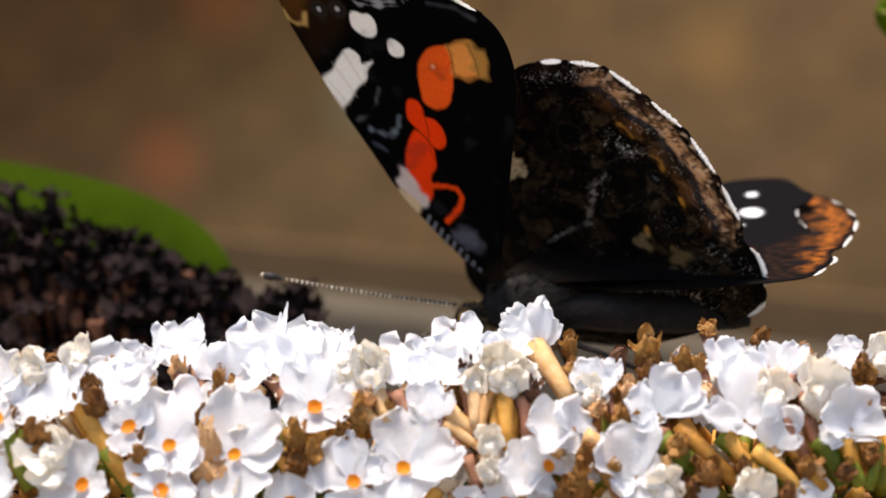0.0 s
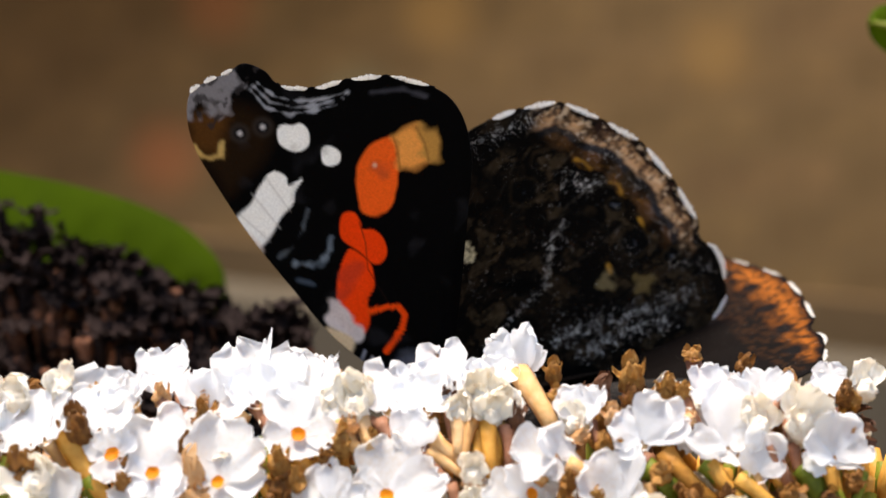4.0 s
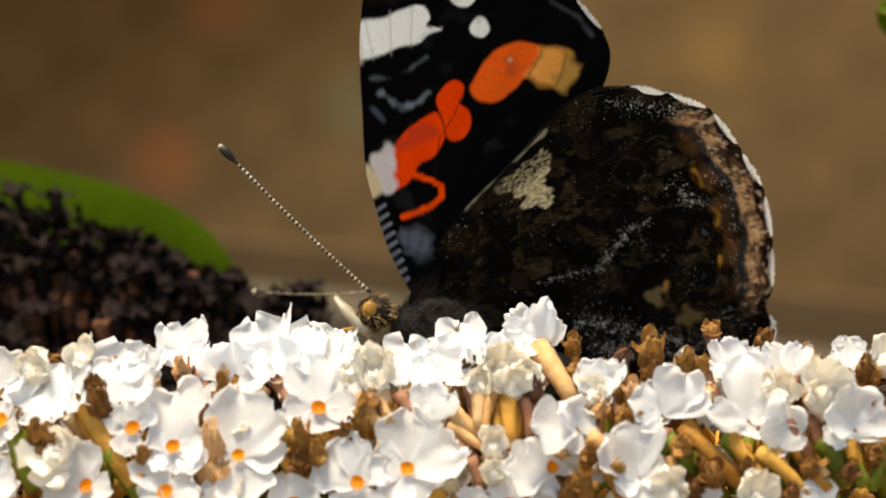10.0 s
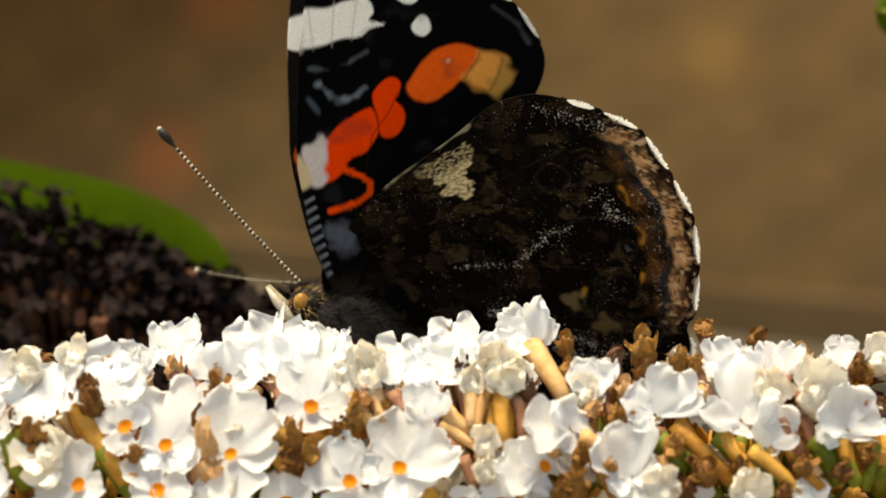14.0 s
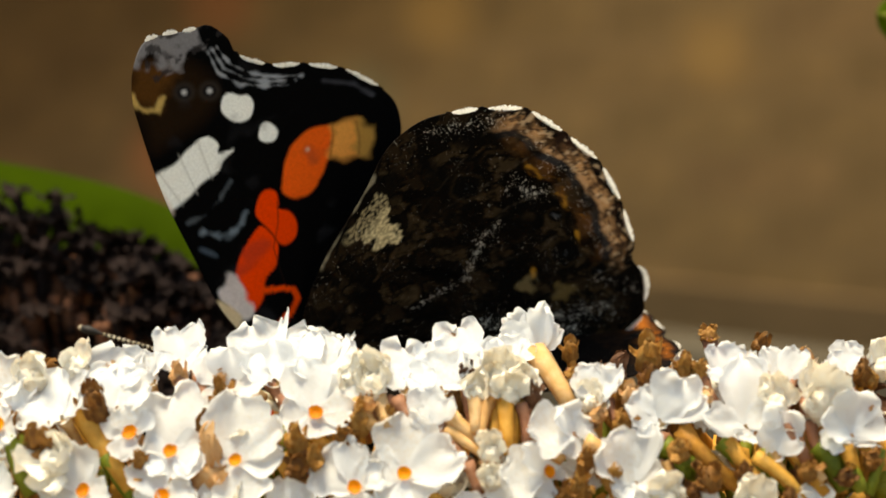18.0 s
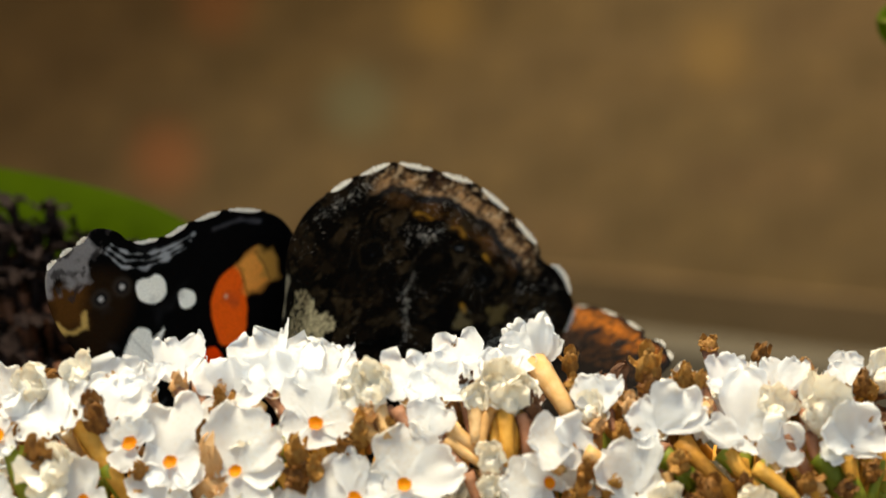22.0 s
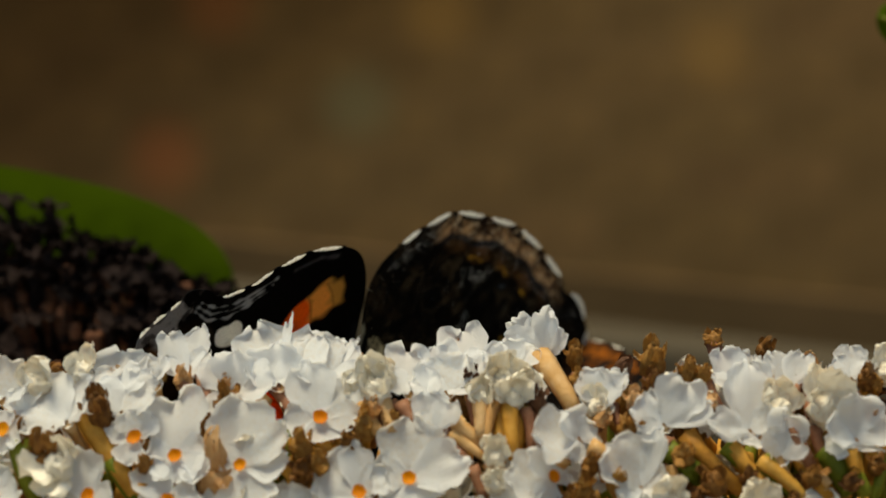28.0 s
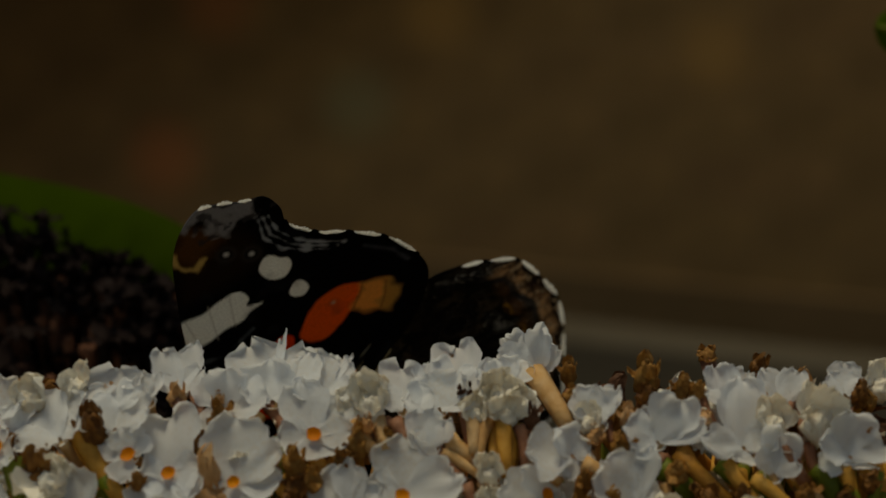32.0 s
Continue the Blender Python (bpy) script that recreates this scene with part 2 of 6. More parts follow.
def corolla(seed, cup, spread, curl, ruffle, width, lobes=4):
    rng = random.Random(seed)
    out = []
    for k in range(lobes):
        out.append(lobe(rng, 2 * math.pi * k / lobes + rng.uniform(-0.15, 0.15), rng.uniform(0.86, 1.1), width * rng.uniform(0.88, 1.12),
                        radians(cup + rng.uniform(-spread, spread)), curl + rng.uniform(-0.12, 0.12), ruffle, seed * 1.7 + k))
    return sheet(*joined(out))


CUPPED = [corolla(130 + i, 22, 24, -0.04, 0.20, 0.60, 4) for i in range(12)]
FADED = [corolla(40 + i, 42, 32, 0.2, 0.55, 0.52) for i in range(8)]


def petal(length, width, ruffle, curl, seed, nr=11, nw=12):
    """One petal lobe along x from the throat out, with its face to z, in millimetres: rounded, cupped, with a waved and nicked rim."""
    verts, faces = [], []
    for i in range(nr + 1):
        u = math.sin(math.pi / 2 * i / nr)
        if u < 0.62:
            half = 0.30 + 0.70 * math.sin(math.pi / 2 * u / 0.62) ** 1.2
        else:
            half = math.sqrt(max(0.02, 1 - ((u - 0.62) / 0.385) ** 2.7))
        for k in range(nw + 1):
            s = 2 * k / nw - 1
            rim = max(abs(s) ** 2, u ** 3)
            x, y = u, s * half
            if rim > 0.02:
                b = math.atan2(y * 0.6, x - 0.45)
                c, d = math.cos(b), math.sin(b)
                nick = rim * (0.17 * noise.noise(Vector((c * 1.7, d * 1.7, seed))) + 0.11 * noise.noise(Vector((c * 4.6, d * 4.6, seed + 9))) + 0.06 * noise.noise(Vector((c * 11, d * 11, seed + 4))))
                x, y = x + nick * max(c, -0.2), y * (1 + nick)
            x, y = x * length, y * width * 0.5
            z = 0.16 * s * s * width * u + curl * length * u * u
            z += width * ruffle * (0.45 * u * noise.noise(Vector((s * 1.4, u * 1.7, seed + 3))) + 0.30 * rim * noise.noise(Vector((s * 3.2, u * 3.4, seed + 5))))
            verts.append(Vector((x, y, z)))
    for i in range(nr):
        for k in range(nw):
            a = i * (nw + 1) + k
            faces.append((a, a + 1, a + nw + 2, a + nw + 1))
    return verts, faces


def crumpled(seed):
    """A withered floret: a shrivelled, creased cup with its dry lobes curled in over the mouth."""
    rng = random.Random(seed)
    verts, faces = [], []
    rings, sides = 16, 20
    for i in range(rings + 1):
        th = math.pi * i / rings
        for k in range(sides):
            ph = 2 * math.pi * k / sides
            d = Vector((math.sin(th) * math.cos(ph), math.sin(th) * math.sin(ph), math.cos(th)))
            q = d * 1.9 + Vector((seed * 1.3, seed * 0.7, 0))
            crease = 1 - 2.2 * abs(noise.noise(q)) + 0.5 * (1 - 2 * abs(noise.noise(q * 2.3)))
            verts.append(Vector((d.x * 0.62, d.y * 0.62, d.z * 0.72)) * (0.78 + 0.30 * crease))
    for i in range(rings):
        for k in range(sides):
            faces.append((i * sides + k, i * sides + (k + 1) % sides, (i + 1) * sides + (k + 1) % sides, (i + 1) * sides + k))
    out = [(verts, faces)]
    for k in range(6):
        v, f = petal(rng.uniform(0.7, 1.05), rng.uniform(0.55, 0.85), 1.1, rng.uniform(-0.2, 0.9), seed * 2.1 + k, 7, 8)
        m = Matrix.Rotation(k * 1.05 + rng.uniform(-0.4, 0.4), 4, "Z") @ Matrix.Translation((0.18, 0, rng.uniform(-0.1, 0.3))) @ Matrix.Rotation(-radians(rng.uniform(-10, 75)), 4, "Y")
        out.append(([m @ q for q in v], f))
    return sheet(*joined(out))


CURLED = [crumpled(70 + i) for i in range(10)]
TUBES = []
for i in range(5):
    rng = random.Random(100 + i)
    bx, by = rng.uniform(-0.35, 0.35), rng.uniform(-0.35, 0.35)
    path = [(bx * u * u, by * u * u, -2.3 * u + 0.03) for u in (0, 0.12, 0.3, 0.6, 1.0)]
    TUBES.append(sheet(*rod(path, [0.24, 0.18, 0.15, 0.135, 0.12], 8)))
CUPS = []
for i in range(3):
    rng = random.Random(400 + i)
    rim = [Vector((0.19 * math.cos(w) * rng.uniform(0.9, 1.1), 0.19 * math.sin(w) * rng.uniform(0.9, 1.1), 0.02)) for w in [2 * math.pi * k / 14 for k in range(14)]]
    CUPS.append(sheet([*rim, *[v * 0.55 - Vector((0, 0, 0.035)) for v in rim], Vector((0, 0, -0.05))],
                      [(k, (k + 1) % 14, 14 + (k + 1) % 14, 14 + k) for k in range(14)] + [(14 + k, 14 + (k + 1) % 14, 28) for k in range(14)]))
WIDE_TUBES = []
for i in range(4):
    rng = random.Random(150 + i)
    bx, by = rng.uniform(-0.5, 0.5), rng.uniform(-0.5, 0.5)
    WIDE_TUBES.append(sheet(*rod([(bx * u * u, by * u * u, -2.0 * u) for u in (0, 0.3, 0.65, 1.0)], [0.42, 0.30, 0.27, 0.25], 8, 0.12, rng)))
KIND = {"v": (CUPPED, PETAL, "cupped white floret"), "c": (FADED, CREAM, "faded cream floret"), "t": (CURLED, TAN, "tan withered floret"),
        "b": (CURLED, BROWN, "brown withered floret"), "d": (CURLED, DARK, "dark brown withered floret")}
meshes = {}


def dressed(me, mat):
    """The same mesh shape with a material of its own."""
    key = (me.name, mat.name)
    if key not in meshes:
        c = me.copy()
        c.materials.clear()
        c.materials.append(mat)
        meshes[key] = c
    return meshes[key]


picks = random.Random(7)


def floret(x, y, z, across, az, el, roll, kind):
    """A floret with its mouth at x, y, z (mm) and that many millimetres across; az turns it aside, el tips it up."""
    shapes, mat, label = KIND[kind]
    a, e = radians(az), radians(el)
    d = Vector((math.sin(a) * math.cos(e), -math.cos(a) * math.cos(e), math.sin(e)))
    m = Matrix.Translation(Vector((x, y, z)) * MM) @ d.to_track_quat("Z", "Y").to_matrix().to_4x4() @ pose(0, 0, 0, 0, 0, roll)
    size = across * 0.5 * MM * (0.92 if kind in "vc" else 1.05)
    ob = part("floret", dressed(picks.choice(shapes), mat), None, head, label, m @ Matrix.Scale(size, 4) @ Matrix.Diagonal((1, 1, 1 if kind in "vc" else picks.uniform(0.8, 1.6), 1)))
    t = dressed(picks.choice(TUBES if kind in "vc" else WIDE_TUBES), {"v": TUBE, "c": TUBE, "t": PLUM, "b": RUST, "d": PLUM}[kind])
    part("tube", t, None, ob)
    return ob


GRADE = {"w": (PETAL, 0.22, -0.10, 8, "open white floret with an orange throat"), "v": (PETAL, 0.34, -0.06, 24, "white floret seen from the side"),
         "c": (CREAM, 0.95, 0.42, 34, "faded cream floret")}


def bloom(x, y, z, az, el, kind, lobes, tube=True):
    """A floret with its mouth at x, y, z (mm), turned aside by az and up by el. lobes: for each petal its way round the mouth as seen from the front, its length and its width."""
    mat, ruffle, curl, cup, label = GRADE[kind]
    a, e = radians(az), radians(el)
    face = Vector((math.sin(a) * math.cos(e), -math.cos(a) * math.cos(e), math.sin(e)))
    rng = random.Random(int(x * 131 + z * 977) & 0xFFFFFF)
    size = max(l for _, l, _ in lobes)
    funnel = [(0, 0, -1.1), (0, 0, -0.5), (0, 0, -0.12), (0, 0, 0.02)]
    at = Matrix.Translation(Vector((x, y, z)) * MM) @ face.to_track_quat("Z", "Y").to_matrix().to_4x4()
    ob = part("floret", sheet(*rod([Vector(p) for p in funnel], [0.30, 0.42, 0.56, 0.72], 10, 0.06, rng, False)), mat, head, label, at @ Matrix.Scale(MM, 4))
    if kind == "c":
        swell = 0.42 * size
        part("bud", sheet(*lump((0, 0, 0.1), (swell, swell, swell * 1.15), int(rng.uniform(0, 9000)), 0.42, None, 14, 18, 3.2)), mat, ob)
    into = (at @ Matrix.Scale(MM, 4)).inverted()
    for way, length, width in lobes:
        w = radians(way)
        du, dv = math.cos(w), math.sin(w)
        deep = (math.sin(radians(cup + rng.uniform(-10, 10))) - du * face.x - dv * face.z) / face.y
        along = Vector((du, max(-0.45, min(0.75, deep)), dv))
        stretch = along.length
        along.normalize()
        out = face - along * face.dot(along)
        out = (out.normalized() if out.length > 0.05 else Vector((0, -1, 0)))
        across = out.cross(along)
        turn = Matrix((along, across, out)).transposed().to_4x4()
        v, f = petal(length * stretch, width, ruffle, curl + rng.uniform(-0.08, 0.08), rng.uniform(0, 90))
        lift = rng.uniform(0.0, 0.12)
        m = Matrix.Translation((Vector((x, y, z)) + along * 0.12 + out * lift) * MM) @ turn @ Matrix.Scale(MM, 4)
        part("petal", sheet(v, f), mat, ob, at=into @ m)
    if kind == "w":
        part("throat", dressed(picks.choice(CUPS), THROAT), None, ob, "orange throat", at=Matrix.Translation((0, 0, 0.42)) @ pose(0, 0, 0, 0, 0, rng.uniform(0, 90)) @ Matrix.Diagonal((rng.uniform(2.3, 2.9), rng.uniform(2.3, 2.9), 3.0, 1)))
    if tube:
        part("tube", dressed(picks.choice(TUBES), TUBE), None, ob, at=Matrix.Translation((0, 0, -0.3)) @ Matrix.Scale(2.4, 4))
    return ob


TWO_MM = Matrix.Scale(0.002, 4)
stalks = {"p": TUBE, "o": RUST, "r": PLUM, "g": GREEN}


def stalk(a, b, radius, kind):
    a, b = Vector(a) / 2, Vector(b) / 2
    d = b - a
    rng = random.Random(int(a.x * 2e4) & 0xFFFF)
    side = Vector((rng.uniform(-1, 1), rng.uniform(-1, 1), rng.uniform(-1, 1))) * d.length * 0.06
    path = [a, a + d * 0.3 + side, a + d * 0.65 + side, b]
    r = radius / 2
    part("flower_tube", sheet(*rod(path, [r * 1.1, r * 0.95, r * 0.85, r * 0.7], 9, 0.08, rng)), stalks[kind], head, at=TWO_MM)


bloom(-24.4, -20.6, -16.0, -10, 22, 'w', ((115, 3.0, 3.7), (190, 3.3, 3.0), (0, 1.6, 2.5), (270, 2.3, 3.1), (72, 2.4, 0.9),))
bloom(-18.6, -19.9, -13.4, -7, 22, 'w', ((97, 4.4, 4.9), (12, 2.0, 2.8), (-25, 2.2, 2.5), (188, 1.9, 3.1), (265, 1.6, 3.4),))
bloom(-21.5, -19.4, -12.2, -8, 22, 'w', ((62, 1.9, 2.6), (158, 2.0, 2.0), (250, 1.6, 2.4), (110, 1.8, 2.2),))
bloom(-19.0, -20.7, -16.4, -8, 22, 'w', ((125, 3.0, 3.1), (22, 2.2, 2.8), (186, 1.9, 2.3), (270, 1.7, 3.3),))
bloom(-14.1, -20.1, -14.0, -6, 22, 'w', ((92, 4.5, 4.6), (40, 3.9, 2.5), (8, 3.0, 2.8), (150, 1.9, 2.1), (285, 3.1, 4.2),))
bloom(-14.8, -20.8, -17.5, -6, 22, 'w', ((100, 2.2, 3.6), (40, 2.3, 2.1), (160, 1.9, 2.1),))
bloom(-10.7, -20.8, -17.5, -4, 22, 'w', ((95, 2.2, 2.3), (30, 1.9, 2.1), (150, 1.5, 1.7),))
bloom(-30.7, -19.1, -11.7, -12, 22, 'w', ((-8, 1.3, 2.2), (95, 1.2, 1.7), (200, 1.6, 2.1), (270, 1.4, 2.0),))
bloom(-30.9, -20.6, -15.9, -12, 22, 'w', ((20, 1.7, 2.5), (-30, 1.7, 2.5), (95, 1.9, 2.5),))
bloom(-26.5, -18.8, -11.1, -30, 48, 'v', ((138, 3.5, 4.4), (190, 2.9, 3.4), (98, 2.9, 4.0), (45, 2.0, 2.8),))
bloom(-26.5, -20.1, -14.2, -10, 45, 'c', ((95, 1.9, 3.1), (196, 2.4, 3.0), (30, 1.6, 2.4), (262, 1.9, 2.7),))
bloom(-31.1, -17.8, -9.6, -12, 48, 'v', ((95, 2.7, 3.2), (30, 2.0, 2.4), (150, 2.0, 2.9),))
bloom(-28.9, -17.0, -8.8, -11, 45, 'c', ((112, 1.8, 2.3), (62, 2.0, 2.5), (160, 1.6, 2.0),))
bloom(-26.1, -16.2, -8.1, -10, 45, 'c', ((128, 1.7, 1.7), (60, 2.0, 1.7), (10, 1.1, 1.1),))
bloom(-23.2, -17.3, -9.1, -9, 48, 'v', ((90, 2.6, 4.3), (38, 2.2, 2.7), (146, 2.1, 2.7),))
bloom(-20.8, -17.0, -8.7, -8, 48, 'v', ((104, 1.9, 1.5), (68, 1.9, 1.6),))
bloom(-18.7, -16.4, -8.3, -7, 48, 'v', ((116, 3.3, 2.4), (78, 3.5, 2.5), (48, 2.3, 1.9), (142, 1.9, 1.5),))
bloom(-22.7, -18.4, -10.5, -9, 48, 'v', ((140, 2.6, 3.5), (42, 3.1, 3.6), (92, 2.5, 3.5),))
bloom(-15.0, -17.3, -9.1, -6, 35, 'v', ((128, 2.6, 3.6), (20, 3.0, 3.5), (92, 2.6, 3.2), (222, 2.0, 2.1),))
bloom(-11.9, -17.0, -8.7, -5, 48, 'v', ((116, 4.3, 4.3), (83, 4.6, 0.7), (52, 4.3, 4.1), (150, 2.4, 2.4), (95, 2.8, 3.9),))
bloom(-8.4, -16.8, -8.6, -3, 48, 'v', ((112, 3.2, 3.9), (66, 3.2, 3.1), (55, 3.5, 0.6), (150, 2.4, 2.4), (25, 2.4, 2.4),))
bloom(-8.7, -18.7, -10.9, -3, 22, 'w', ((108, 3.6, 3.7), (48, 3.2, 3.1), (180, 2.5, 2.8), (268, 1.5, 3.7), (12, 2.5, 2.4),))
bloom(-4.9, -17.6, -9.4, -2, 45, 'c', ((112, 2.6, 2.5), (62, 2.2, 2.2), (150, 1.8, 1.8), (28, 1.6, 1.8),))
bloom(-2.4, -17.4, -9.2, -1, 48, 'v', ((97, 3.1, 3.7), (40, 2.1, 2.7), (148, 1.9, 2.4),))
bloom(0.8, -16.3, -8.7, 0, 48, 'v', ((122, 3.2, 3.0), (82, 3.9, 3.7), (44, 3.1, 3.1),))
bloom(0.0, -17.4, -9.2, 0, 48, 'v', ((124, 2.6, 3.0), (62, 2.6, 3.1), (160, 2.6, 2.2), (20, 2.8, 2.3),))
bloom(-0.6, -19.0, -11.6, 0, 36, 'v', ((108, 2.5, 2.6), (58, 2.0, 2.1), (150, 1.7, 1.9),))
bloom(-2.5, -20.3, -14.9, -1, 22, 'w', ((90, 4.0, 4.6), (163, 2.6, 3.1), (24, 4.0, 3.8), (235, 2.1, 2.8), (300, 1.9, 3.4),))
bloom(-5.9, -20.6, -15.8, -2, 22, 'w', ((150, 3.4, 3.9), (97, 3.3, 2.4), (45, 2.2, 2.5), (268, 1.6, 3.9),))
bloom(-10.2, -20.8, -17.2, -4, 22, 'w', ((120, 1.8, 2.5), (60, 1.8, 2.5),))
bloom(7.2, -20.3, -14.8, 35, 22, 'w', ((176, 2.9, 3.8), (130, 2.6, 2.1), (10, 1.2, 1.9), (250, 1.6, 2.5), (70, 1.3, 1.7),))
bloom(9.2, -19.4, -12.2, 30, 30, 'v', ((170, 3.1, 4.0), (112, 2.1, 3.1), (30, 1.3, 2.4), (240, 1.6, 2.8),))
bloom(3.4, -20.0, -13.7, 1, 45, 'c', ((98, 1.8, 2.0), (60, 1.4, 1.6), (130, 1.2, 1.5),))
bloom(3.4, -20.5, -15.4, 1, 45, 'c', ((100, 1.2, 1.7), (40, 1.1, 1.5), (150, 1.1, 1.5),))
bloom(4.4, -20.8, -17.3, 2, 22, 'w', ((96, 2.2, 2.8), (40, 1.8, 2.1), (150, 1.7, 1.9),))
bloom(1.9, -20.8, -17.3, 1, 22, 'w', ((95, 1.2, 1.9),))
bloom(6.9, -20.8, -17.4, 3, 22, 'w', ((95, 1.3, 2.3),))
bloom(7.3, -14.5, -6.8, -40, 25, 'v', ((160, 3.1, 3.0), (138, 3.3, 2.8), (112, 2.6, 2.8), (86, 3.2, 2.6), (56, 2.1, 2.2),), False)
bloom(4.2, -17.0, -8.8, 2, 45, 'c', ((110, 2.5, 2.8), (60, 2.1, 2.5), (150, 1.9, 2.2),))
bloom(4.7, -18.0, -9.9, 2, 45, 'c', ((100, 1.8, 2.5), (50, 1.7, 2.2), (145, 1.6, 2.0),))
bloom(2.5, -17.9, -9.8, 1, 45, 'c', ((100, 1.5, 2.1), (40, 1.5, 1.8), (150, 1.4, 1.7),))
bloom(4.9, -15.6, -7.6, 2, 48, 'v', ((110, 1.8, 2.9), (40, 2.0, 2.4), (150, 2.4, 2.4), (-52, 3.0, 2.1),))
bloom(3.5, -17.2, -9.0, 1, 45, 'c', ((100, 1.4, 2.1), (40, 1.5, 1.8), (150, 1.4, 1.7),))
bloom(5.6, -17.4, -9.2, 2, 45, 'c', ((60, 1.6, 2.0), (120, 1.6, 1.8), (0, 1.2, 1.7),))
bloom(-4.6, -16.6, -8.4, -2, 45, 'c', ((95, 1.5, 2.2), (40, 1.4, 1.8), (150, 1.5, 1.7),))
bloom(-6.3, -17.3, -9.1, -2, 45, 'c', ((100, 1.2, 1.8), (30, 1.5, 1.8), (160, 1.4, 1.7),))
bloom(10.4, -18.2, -10.3, 4, 45, 'c', ((95, 1.4, 2.0), (40, 1.2, 1.8),))
bloom(11.2, -18.2, -10.2, 4, 48, 'v', ((122, 2.8, 2.6), (62, 3.0, 1.6), (92, 2.4, 2.9),))
bloom(15.2, -18.9, -11.3, 6, 32, 'v', ((60, 3.6, 3.6), (22, 3.6, 2.2), (152, 2.4, 3.1), (100, 2.4, 2.8), (200, 1.9, 1.9),))
bloom(13.4, -20.5, -15.4, 5, 30, 'v', ((125, 3.7, 4.3), (73, 4.2, 1.9), (15, 1.9, 2.8), (250, 1.6, 2.8), (190, 1.6, 2.3),))
bloom(15.3, -20.8, -16.9, 6, 45, 'c', ((98, 2.3, 2.7), (50, 1.7, 1.7),))
bloom(21.2, -19.1, -11.7, 8, 30, 'v', ((88, 4.5, 3.8), (165, 3.1, 2.6), (235, 0.9, 2.6), (30, 2.2, 2.4),))
bloom(20.8, -17.2, -9.0, 8, 48, 'v', ((112, 2.9, 2.7), (62, 2.6, 2.3), (150, 1.9, 1.9),))
bloom(23.1, -19.9, -13.4, 9, 30, 'v', ((78, 3.1, 3.5), (120, 2.3, 2.3), (35, 1.8, 1.9),))
bloom(24.2, -17.1, -8.9, 9, 48, 'v', ((110, 2.5, 2.4), (56, 2.8, 2.3), (150, 1.8, 1.9),))
bloom(23.3, -18.4, -10.6, 9, 45, 'c', ((100, 2.2, 2.5), (50, 2.0, 2.2), (150, 1.7, 2.0),))
bloom(26.6, -18.4, -10.5, 10, 45, 'c', ((112, 2.9, 3.0), (62, 2.6, 2.8), (150, 1.8, 2.0),))
bloom(29.0, -16.4, -8.3, 11, 48, 'v', ((156, 1.9, 0.7), (84, 2.1, 2.4), (42, 2.0, 1.9), (120, 1.6, 1.7),))
bloom(28.5, -19.4, -12.3, 11, 30, 'v', ((86, 3.1, 4.1), (155, 2.7, 2.6), (22, 2.7, 2.6), (262, 0.6, 3.8), (195, 2.4, 1.9),))
bloom(21.1, -20.8, -17.3, 8, 45, 'c', ((122, 2.2, 2.9), (62, 2.2, 2.7),))
bloom(25.8, -20.8, -17.5, 10, 22, 'w', ((92, 1.9, 2.9), (140, 1.8, 1.9),))
bloom(18.0, -20.8, -17.5, 7, 22, 'w', ((100, 1.5, 2.5),))
bloom(31.5, -16.2, -8.1, 12, 45, 'c', ((110, 2.0, 2.0), (60, 1.9, 2.0),))
bloom(-29.3, -18.2, -10.3, -11, 48, 'v', ((100, 2.0, 2.4), (150, 1.7, 1.9),))
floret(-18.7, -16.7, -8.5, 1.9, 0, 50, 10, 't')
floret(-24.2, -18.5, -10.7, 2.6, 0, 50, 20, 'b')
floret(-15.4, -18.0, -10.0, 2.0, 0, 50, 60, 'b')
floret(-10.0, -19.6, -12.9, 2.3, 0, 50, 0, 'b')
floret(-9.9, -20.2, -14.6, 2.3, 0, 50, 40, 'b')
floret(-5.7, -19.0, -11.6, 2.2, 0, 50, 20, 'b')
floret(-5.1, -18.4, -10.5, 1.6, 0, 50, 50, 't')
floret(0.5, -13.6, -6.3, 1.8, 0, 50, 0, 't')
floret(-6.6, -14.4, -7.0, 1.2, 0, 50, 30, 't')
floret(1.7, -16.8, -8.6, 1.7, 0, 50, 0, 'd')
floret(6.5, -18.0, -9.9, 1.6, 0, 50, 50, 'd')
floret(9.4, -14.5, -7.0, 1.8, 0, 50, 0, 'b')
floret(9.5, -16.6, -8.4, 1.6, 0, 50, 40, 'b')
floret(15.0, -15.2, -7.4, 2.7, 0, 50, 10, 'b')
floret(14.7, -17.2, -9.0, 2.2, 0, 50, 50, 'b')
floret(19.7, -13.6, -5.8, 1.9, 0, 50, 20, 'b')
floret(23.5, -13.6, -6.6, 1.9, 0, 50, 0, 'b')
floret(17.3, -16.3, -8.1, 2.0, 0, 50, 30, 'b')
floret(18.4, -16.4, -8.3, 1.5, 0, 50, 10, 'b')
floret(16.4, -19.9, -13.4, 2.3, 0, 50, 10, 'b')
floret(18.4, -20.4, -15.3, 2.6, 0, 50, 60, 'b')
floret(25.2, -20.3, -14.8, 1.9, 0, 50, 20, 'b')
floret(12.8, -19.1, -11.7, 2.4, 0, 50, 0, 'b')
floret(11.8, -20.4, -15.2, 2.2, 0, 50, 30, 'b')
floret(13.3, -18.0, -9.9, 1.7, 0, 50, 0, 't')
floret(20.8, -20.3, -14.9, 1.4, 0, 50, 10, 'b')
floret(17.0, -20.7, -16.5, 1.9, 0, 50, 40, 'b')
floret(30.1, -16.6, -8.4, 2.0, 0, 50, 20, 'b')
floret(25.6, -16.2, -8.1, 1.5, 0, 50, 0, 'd')
